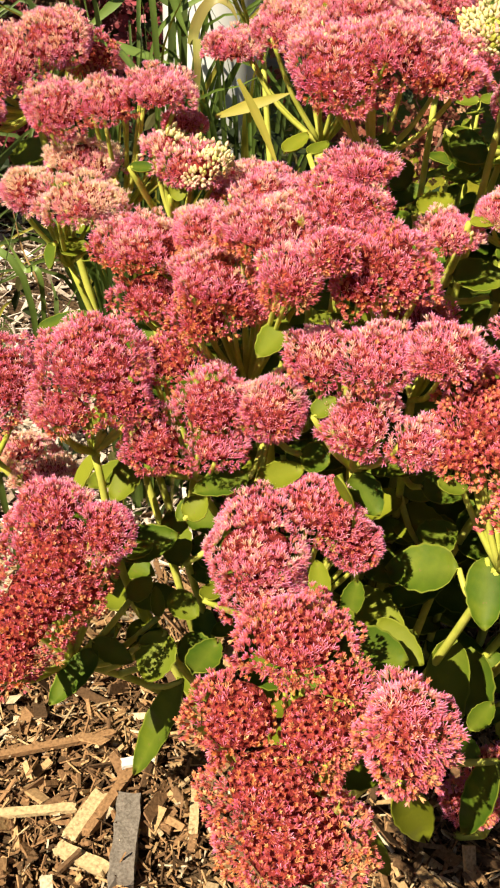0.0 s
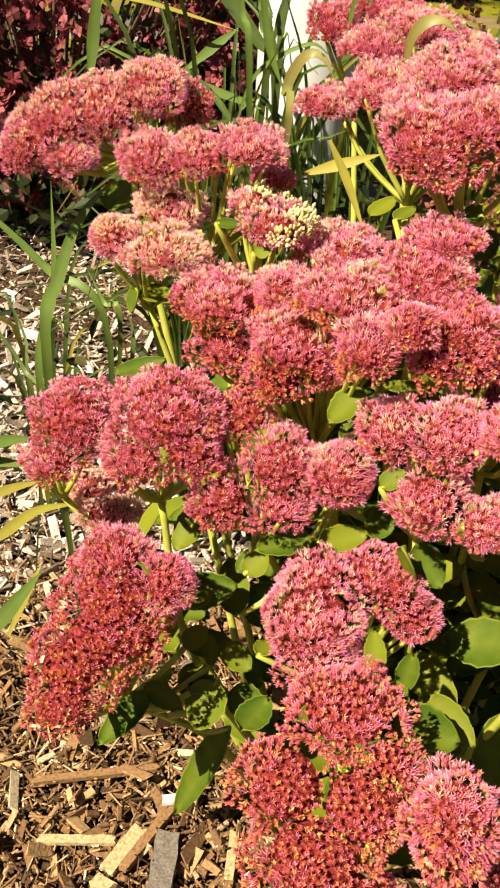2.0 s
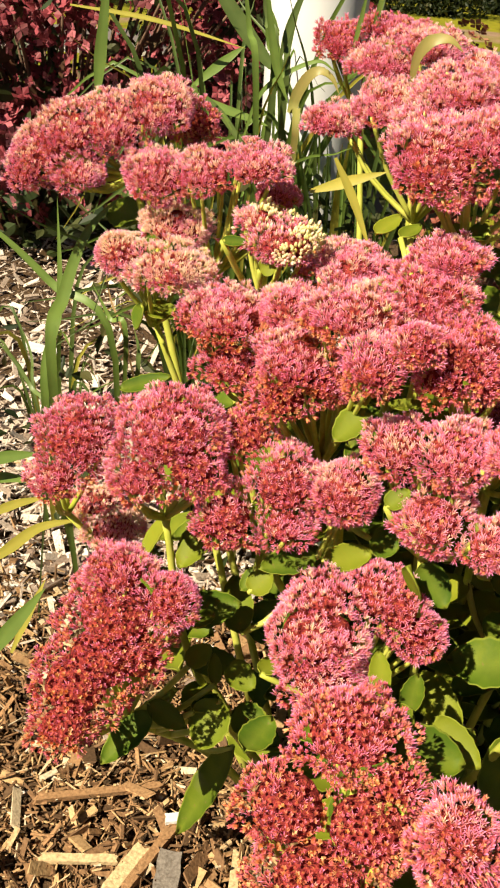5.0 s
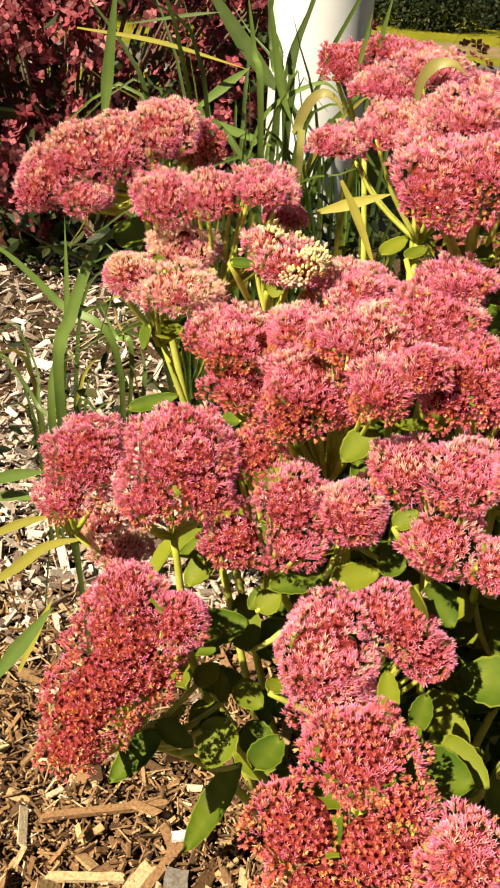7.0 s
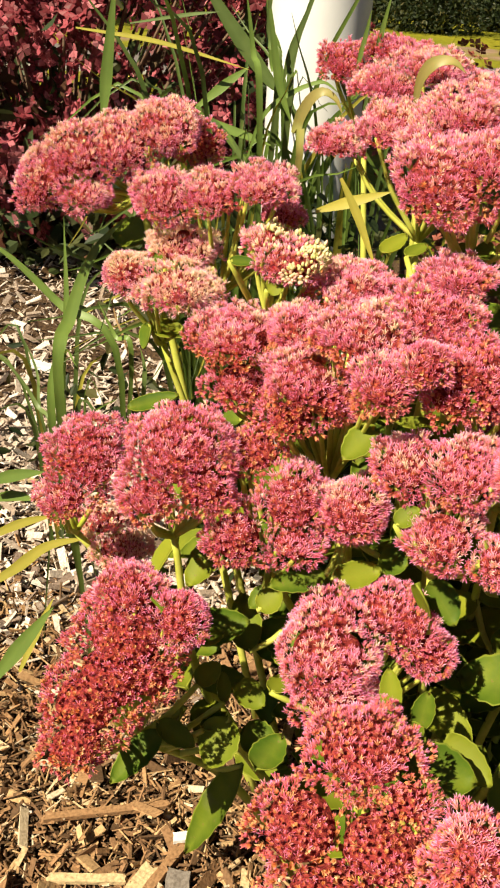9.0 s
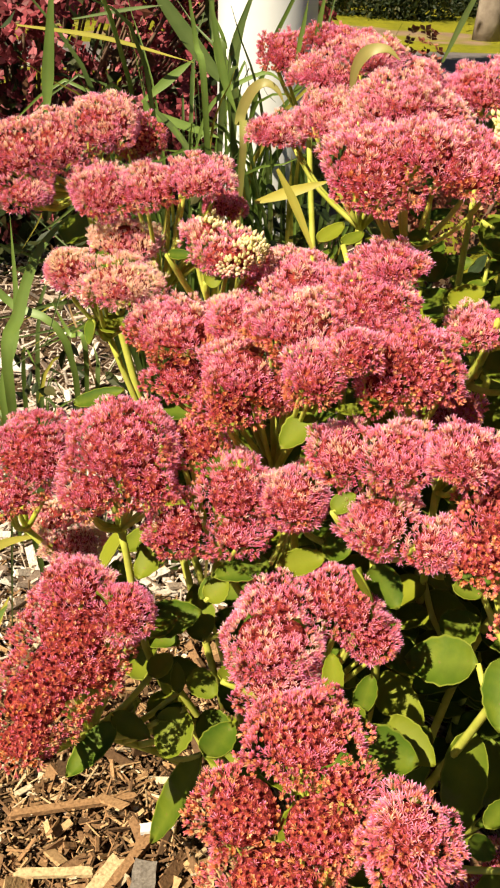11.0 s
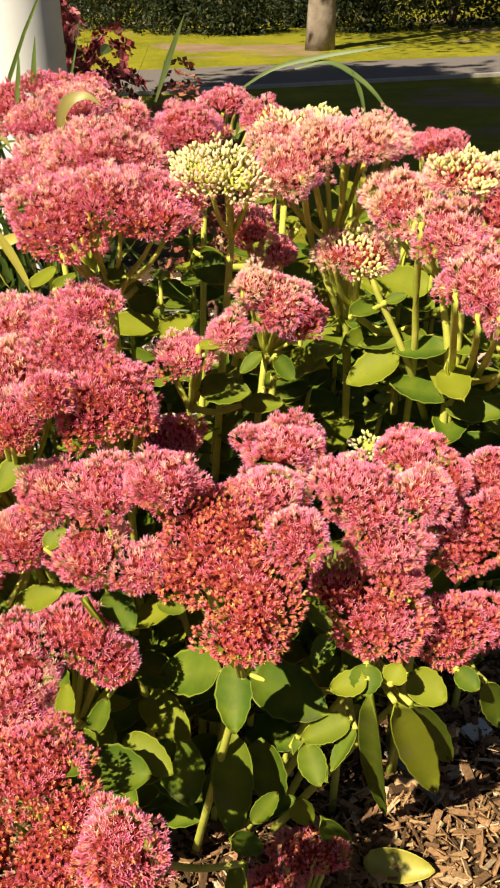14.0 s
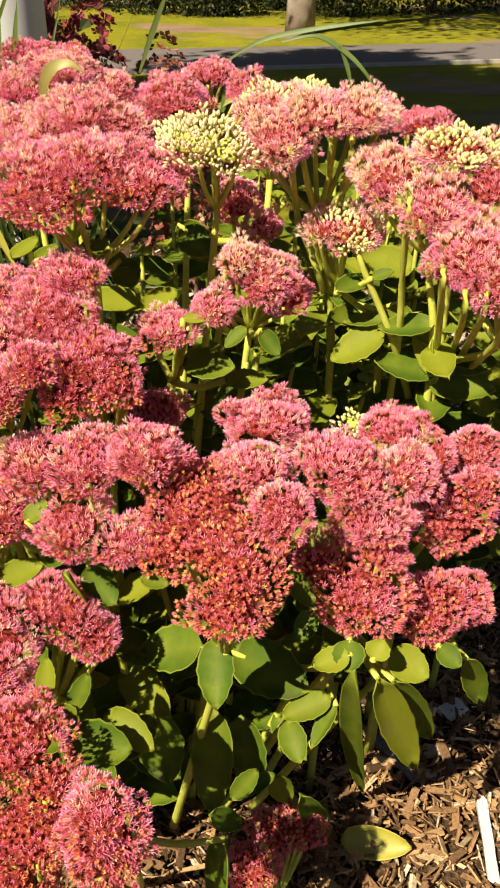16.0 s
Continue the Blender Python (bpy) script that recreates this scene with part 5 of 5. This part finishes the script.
sedum(28, (0.364, 0.769), "pale pink sedum flower head just opening", "open", 0.13, 0.2, [
    ((0.316, 0.685, 0.708), 0.0300, 0.0186, (-0.112, -0.444, 0.889), 0.13, 0.2),
    ((0.348, 0.691, 0.724), 0.0304, 0.0189, (-0.070, -0.237, 0.969), 0.13, 0.2),
    ((0.382, 0.694, 0.721), 0.0338, 0.0209, (-0.047, -0.139, 0.989), 0.13, 0.2),
], [
], (0.384, 0.749, 0.474), [[(0.321, 0.669, 0.707), (0.322, 0.664, 0.689), (0.344, 0.732, 0.630), (0.359, 0.715, 0.587), (0.387, 0.773, 0.518), (0.382, 0.741, 0.447)], [(0.356, 0.681, 0.712), (0.356, 0.678, 0.695), (0.372, 0.739, 0.641), (0.371, 0.724, 0.594), (0.387, 0.773, 0.518)], [(0.373, 0.677, 0.710), (0.371, 0.673, 0.693), (0.381, 0.735, 0.636), (0.373, 0.726, 0.598), (0.388, 0.775, 0.523)]])
sedum(29, (0.241, 0.750), "blush sedum flower head with yellow-green buds", "half", 0.1, 0.1, [
    ((0.344, 0.764, 0.723), 0.0392, 0.0173, (-0.000, -0.000, 1.000), 0.1, 0.1),
    ((0.313, 0.758, 0.715), 0.0208, 0.0129, (-0.091, -0.408, 0.908), 0.1, 0.1),
], [
])
sedum(30, (0.229, 0.739), "small pink sedum flower head low between stems", "open", 0.35, 0.4, [
    ((0.291, 0.744, 0.646), 0.0217, 0.0134, (-0.160, -0.803, 0.574), 0.35, 0.4),
    ((0.313, 0.731, 0.625), 0.0177, 0.0110, (-0.079, -0.342, 0.936), 0.35, 0.4),
], [
    ((0.333, 0.734, 0.650), (0.358, 0.728, 0.649), 0.0153, 0),
    ((0.331, 0.733, 0.645), (0.326, 0.756, 0.650), 0.0124, 0),
    ((0.342, 0.754, 0.515), (0.388, 0.749, 0.528), 0.0319, -20),
    ((0.241, 0.770, 0.620), (0.271, 0.757, 0.589), 0.0327, 0),
    ((0.273, 0.759, 0.595), (0.313, 0.777, 0.603), 0.0256, 0),
    ((0.245, 0.751, 0.620), (0.263, 0.720, 0.604), 0.0303, 0),
])
sedum(31, (0.224, 0.704), "round pink sedum flower head with a paler side", "open", 0.28, 0.4, [
    ((0.301, 0.663, 0.603), 0.0275, 0.0185, (-0.142, -0.607, 0.782), 0.28, 0.4),
    ((0.256, 0.643, 0.588), 0.0190, 0.0120, (-0.071, -0.388, 0.919), 0.28, 0.4),
    ((0.323, 0.665, 0.586), 0.0179, 0.0111, (-0.213, -0.791, 0.574), 0.5, 0.2),
    ((0.280, 0.664, 0.620), 0.0162, 0.0101, (-0.092, -0.446, 0.890), 0.05, 0.1),
], [
    ((0.300, 0.681, 0.495), (0.332, 0.668, 0.484), 0.0193, 0),
    ((0.279, 0.624, 0.576), (0.261, 0.621, 0.562), 0.0136, 0),
    ((0.290, 0.622, 0.574), (0.303, 0.611, 0.556), 0.0154, 0),
])
sedum(32, (0.193, 0.699), "small round pink sedum flower head", "open", 0.35, 0.4, [
    ((0.220, 0.648, 0.569), 0.0241, 0.0150, (-0.030, -0.244, 0.969), 0.35, 0.4),
], [
    ((0.231, 0.663, 0.532), (0.273, 0.647, 0.532), 0.0308, 0),
    ((0.268, 0.670, 0.509), (0.306, 0.665, 0.511), 0.0208, 0),
    ((0.230, 0.634, 0.583), (0.255, 0.632, 0.585), 0.0109, 0),
    ((0.202, 0.692, 0.571), (0.229, 0.716, 0.581), 0.0199, 0),
    ((0.202, 0.677, 0.577), (0.231, 0.693, 0.586), 0.0237, 0),
])
sedum(33, (0.195, 0.616), "large orange-red fading sedum flower head", "open", 0.85, 0.35, [
    ((0.224, 0.502, 0.495), 0.0410, 0.0254, (-0.042, -0.260, 0.965), 0.85, 0.35),
    ((0.198, 0.483, 0.477), 0.0285, 0.0177, (-0.037, -0.317, 0.948), 0.85, 0.35),
    ((0.235, 0.470, 0.483), 0.0380, 0.0236, (-0.055, -0.280, 0.958), 0.85, 0.35),
    ((0.242, 0.439, 0.477), 0.0309, 0.0192, (-0.088, -0.390, 0.917), 0.85, 0.35),
    ((0.232, 0.425, 0.459), 0.0279, 0.0127, (-0.000, -0.000, 1.000), 0.85, 0.35),
], [
    ((0.225, 0.518, 0.346), (0.176, 0.545, 0.323), 0.0405, 0),
    ((0.232, 0.487, 0.381), (0.226, 0.451, 0.343), 0.0289, 0),
    ((0.177, 0.459, 0.468), (0.196, 0.454, 0.463), 0.0126, 0),
    ((0.271, 0.464, 0.457), (0.268, 0.438, 0.440), 0.0177, 0),
])
sedum(34, (0.219, 0.645), "pink sedum flower head in three bunches", "open", 0.42, 0.4, [
    ((0.292, 0.595, 0.505), 0.0362, 0.0225, (-0.005, -0.021, 1.000), 0.42, 0.4),
    ((0.268, 0.530, 0.504), 0.0293, 0.0181, (-0.005, -0.020, 1.000), 0.42, 0.4),
    ((0.275, 0.460, 0.508), 0.0230, 0.0143, (-0.195, -0.689, 0.698), 0.42, 0.4),
], [
])
sedum(35, (0.260, 0.646), "magenta pink sedum flower head in many bunches", "open", 0.45, 0.4, [
    ((0.394, 0.578, 0.498), 0.0318, 0.0162, (-0.000, -0.000, 1.000), 0.6, 0.3),
    ((0.327, 0.533, 0.504), 0.0277, 0.0152, (-0.000, -0.000, 1.000), 0.45, 0.4),
    ((0.346, 0.522, 0.488), 0.0346, 0.0214, (-0.044, -0.143, 0.989), 0.45, 0.4),
    ((0.383, 0.510, 0.500), 0.0229, 0.0142, (-0.270, -0.700, 0.661), 0.3, 0.3),
    ((0.353, 0.499, 0.465), 0.0294, 0.0170, (-0.000, -0.000, 1.000), 0.45, 0.4),
    ((0.419, 0.550, 0.487), 0.0170, 0.0106, (-0.295, -0.704, 0.646), 0.6, 0.2),
], [
])
sedum(36, (0.293, 0.649), "deep pink sedum flower head", "open", 0.6, 0.3, [
    ((0.424, 0.523, 0.448), 0.0337, 0.0209, (-0.296, -0.660, 0.691), 0.6, 0.3),
    ((0.446, 0.518, 0.473), 0.0178, 0.0110, (-0.329, -0.668, 0.667), 0.6, 0.3),
    ((0.462, 0.570, 0.476), 0.0231, 0.0143, (-0.332, -0.696, 0.637), 0.45, 0.3),
], [
])
sedum(37, (0.246, 0.626), "crimson sedum flower head", "open", 0.68, 0.2, [
    ((0.314, 0.493, 0.433), 0.0254, 0.0157, (-0.109, -0.408, 0.906), 0.68, 0.2),
    ((0.342, 0.480, 0.417), 0.0367, 0.0228, (-0.122, -0.373, 0.920), 0.68, 0.2),
    ((0.357, 0.487, 0.446), 0.0219, 0.0136, (-0.028, -0.079, 0.997), 0.68, 0.2),
], [
    ((0.251, 0.543, 0.313), (0.312, 0.507, 0.293), 0.0494, -10),
    ((0.302, 0.466, 0.415), (0.287, 0.453, 0.398), 0.0179, 0),
    ((0.285, 0.487, 0.437), (0.308, 0.465, 0.417), 0.0187, 30),
    ((0.323, 0.439, 0.393), (0.295, 0.440, 0.386), 0.0196, 0),
    ((0.324, 0.446, 0.401), (0.320, 0.431, 0.384), 0.0247, 0),
    ((0.339, 0.432, 0.392), (0.348, 0.440, 0.403), 0.0187, 0),
    ((0.320, 0.418, 0.398), (0.386, 0.596, 0.014), 0.0250, 0),
    ((0.340, 0.425, 0.382), (0.390, 0.443, 0.250), 0.0279, 0),
    ((0.362, 0.460, 0.371), (0.386, 0.439, 0.359), 0.0288, 0),
    ((0.356, 0.434, 0.368), (0.405, 0.460, 0.270), 0.0254, 20),
    ((0.330, 0.501, 0.289), (0.286, 0.498, 0.276), 0.0240, 0),
    ((0.333, 0.495, 0.284), (0.306, 0.476, 0.261), 0.0170, 30),
])
sedum(38, (0.280, 0.626), "crimson sedum flower head in part shade", "open", 0.66, 0.2, [
    ((0.399, 0.484, 0.389), 0.0305, 0.0189, (-0.258, -0.595, 0.761), 0.66, 0.2),
    ((0.431, 0.492, 0.388), 0.0246, 0.0153, (-0.290, -0.595, 0.750), 0.66, 0.2),
], [
    ((0.397, 0.452, 0.378), (0.410, 0.437, 0.369), 0.0180, 0),
    ((0.423, 0.455, 0.359), (0.449, 0.466, 0.295), 0.0222, 0),
])
sedum(39, (0.429, 0.673), "pale pink sedum flower head", "open", 0.10, 0.2, [
    ((0.397, 0.651, 0.684), 0.0299, 0.0186, (-0.174, -0.533, 0.828), 0.10, 0.2),
    ((0.425, 0.617, 0.669), 0.0336, 0.0209, (-0.096, -0.248, 0.964), 0.22, 0.2),
    ((0.464, 0.611, 0.684), 0.0232, 0.0144, (-0.336, -0.747, 0.574), 0.22, 0.2),
], [
    ((0.450, 0.674, 0.581), (0.477, 0.661, 0.576), 0.0132, 0),
], (0.449, 0.653, 0.478), [[(0.401, 0.610, 0.677), (0.399, 0.607, 0.664), (0.411, 0.641, 0.608), (0.422, 0.666, 0.536), (0.435, 0.717, 0.434)]])
sedum(40, (0.434, 0.675), "blush and cream sedum flower head", "half", 0.08, 0.1, [
    ((0.448, 0.644, 0.701), 0.0375, 0.0200, (-0.000, -0.000, 1.000), 0.08, 0.1),
], [
], (0.454, 0.655, 0.485), [])
sedum(41, (0.409, 0.754), "blush sedum flower head with open cream buds", "half", 0.08, 0.1, [
    ((0.382, 0.687, 0.631), 0.0288, 0.0178, (-0.087, -0.303, 0.949), 0.08, 0.1),
    ((0.356, 0.689, 0.635), 0.0190, 0.0118, (-0.098, -0.387, 0.917), 0.08, 0.1),
], [
    ((0.412, 0.677, 0.554), (0.376, 0.687, 0.551), 0.0142, 0),
    ((0.423, 0.679, 0.567), (0.423, 0.665, 0.535), 0.0274, 0),
    ((0.442, 0.669, 0.560), (0.443, 0.646, 0.511), 0.0223, 40),
    ((0.362, 0.662, 0.587), (0.402, 0.686, 0.593), 0.0217, 0),
    ((0.391, 0.658, 0.599), (0.408, 0.655, 0.606), 0.0116, 0),
], (0.429, 0.734, 0.470), [[(0.377, 0.673, 0.629), (0.383, 0.665, 0.610), (0.402, 0.665, 0.570), (0.418, 0.666, 0.534), (0.459, 0.714, 0.443)]])
sedum(42, (0.445, 0.725), "light pink sedum flower head", "open", 0.3, 0.3, [
    ((0.442, 0.573, 0.641), 0.0368, 0.0228, (-0.166, -0.376, 0.912), 0.3, 0.3),
    ((0.453, 0.555, 0.627), 0.0253, 0.0157, (-0.231, -0.475, 0.849), 0.3, 0.3),
], [
], (0.465, 0.705, 0.441), [[(0.414, 0.563, 0.638), (0.412, 0.558, 0.626), (0.447, 0.639, 0.546), (0.479, 0.721, 0.472), (0.468, 0.708, 0.439)], [(0.428, 0.553, 0.629), (0.426, 0.546, 0.609), (0.461, 0.633, 0.547), (0.487, 0.720, 0.477), (0.466, 0.709, 0.439)], [(0.442, 0.547, 0.630), (0.439, 0.541, 0.610), (0.470, 0.629, 0.545), (0.489, 0.714, 0.465), (0.467, 0.707, 0.436)], [(0.461, 0.536, 0.624), (0.447, 0.529, 0.592), (0.504, 0.711, 0.474), (0.480, 0.709, 0.450), (0.464, 0.706, 0.432)]])
sedum(43, (0.340, 0.858), "dried brownish pink sedum flower head", "open", 0.55, 0.1, [
    ((0.547, 1.001, 0.656), 0.0356, 0.0198, (-0.000, -0.000, 1.000), 0.55, 0.1),
], [
])
sedum(44, (0.276, 0.526), "small dark crimson sedum flower head near the mulch", "open", 0.72, 0.0, [
    ((0.288, 0.514, 0.110), 0.0251, 0.0156, (-0.018, -0.084, 0.996), 0.72, 0.0),
    ((0.316, 0.515, 0.107), 0.0207, 0.0128, (-0.054, -0.209, 0.976), 0.72, 0.0),
    ((0.258, 0.476, 0.117), 0.0273, 0.0163, (-0.000, -0.000, 1.000), 0.72, 0.0),
], [
    ((0.234, 0.526, 0.267), (0.224, 0.487, 0.180), 0.0378, 0),
    ((0.260, 0.546, 0.234), (0.269, 0.523, 0.162), 0.0385, 10),
    ((0.291, 0.495, 0.274), (0.297, 0.468, 0.252), 0.0240, 0),
    ((0.283, 0.501, 0.204), (0.240, 0.492, 0.191), 0.0139, 0),
    ((0.310, 0.515, 0.155), (0.347, 0.525, 0.069), 0.0236, 0),
    ((0.281, 0.506, 0.195), (0.301, 0.513, 0.152), 0.0221, 0),
    ((0.218, 0.448, 0.231), (0.246, 0.453, 0.206), 0.0192, 0),
    ((0.240, 0.470, 0.217), (0.266, 0.494, 0.222), 0.0179, 0),
])
sedum(45, (0.354, 0.643), "tiny cream sedum bud cluster", "bud", 0.0, 0.0, [
    ((0.374, 0.632, 0.477), 0.0102, 0.0063, (-0.226, -0.749, 0.623), 0.0, 0.0),
], [
    ((0.411, 0.673, 0.543), (0.364, 0.676, 0.518), 0.0335, 0),
    ((0.459, 0.715, 0.445), (0.417, 0.736, 0.458), 0.0351, 0),
    ((0.459, 0.656, 0.482), (0.502, 0.648, 0.504), 0.0273, 0),
    ((0.390, 0.783, 0.421), (0.442, 0.767, 0.420), 0.0322, 0),
])
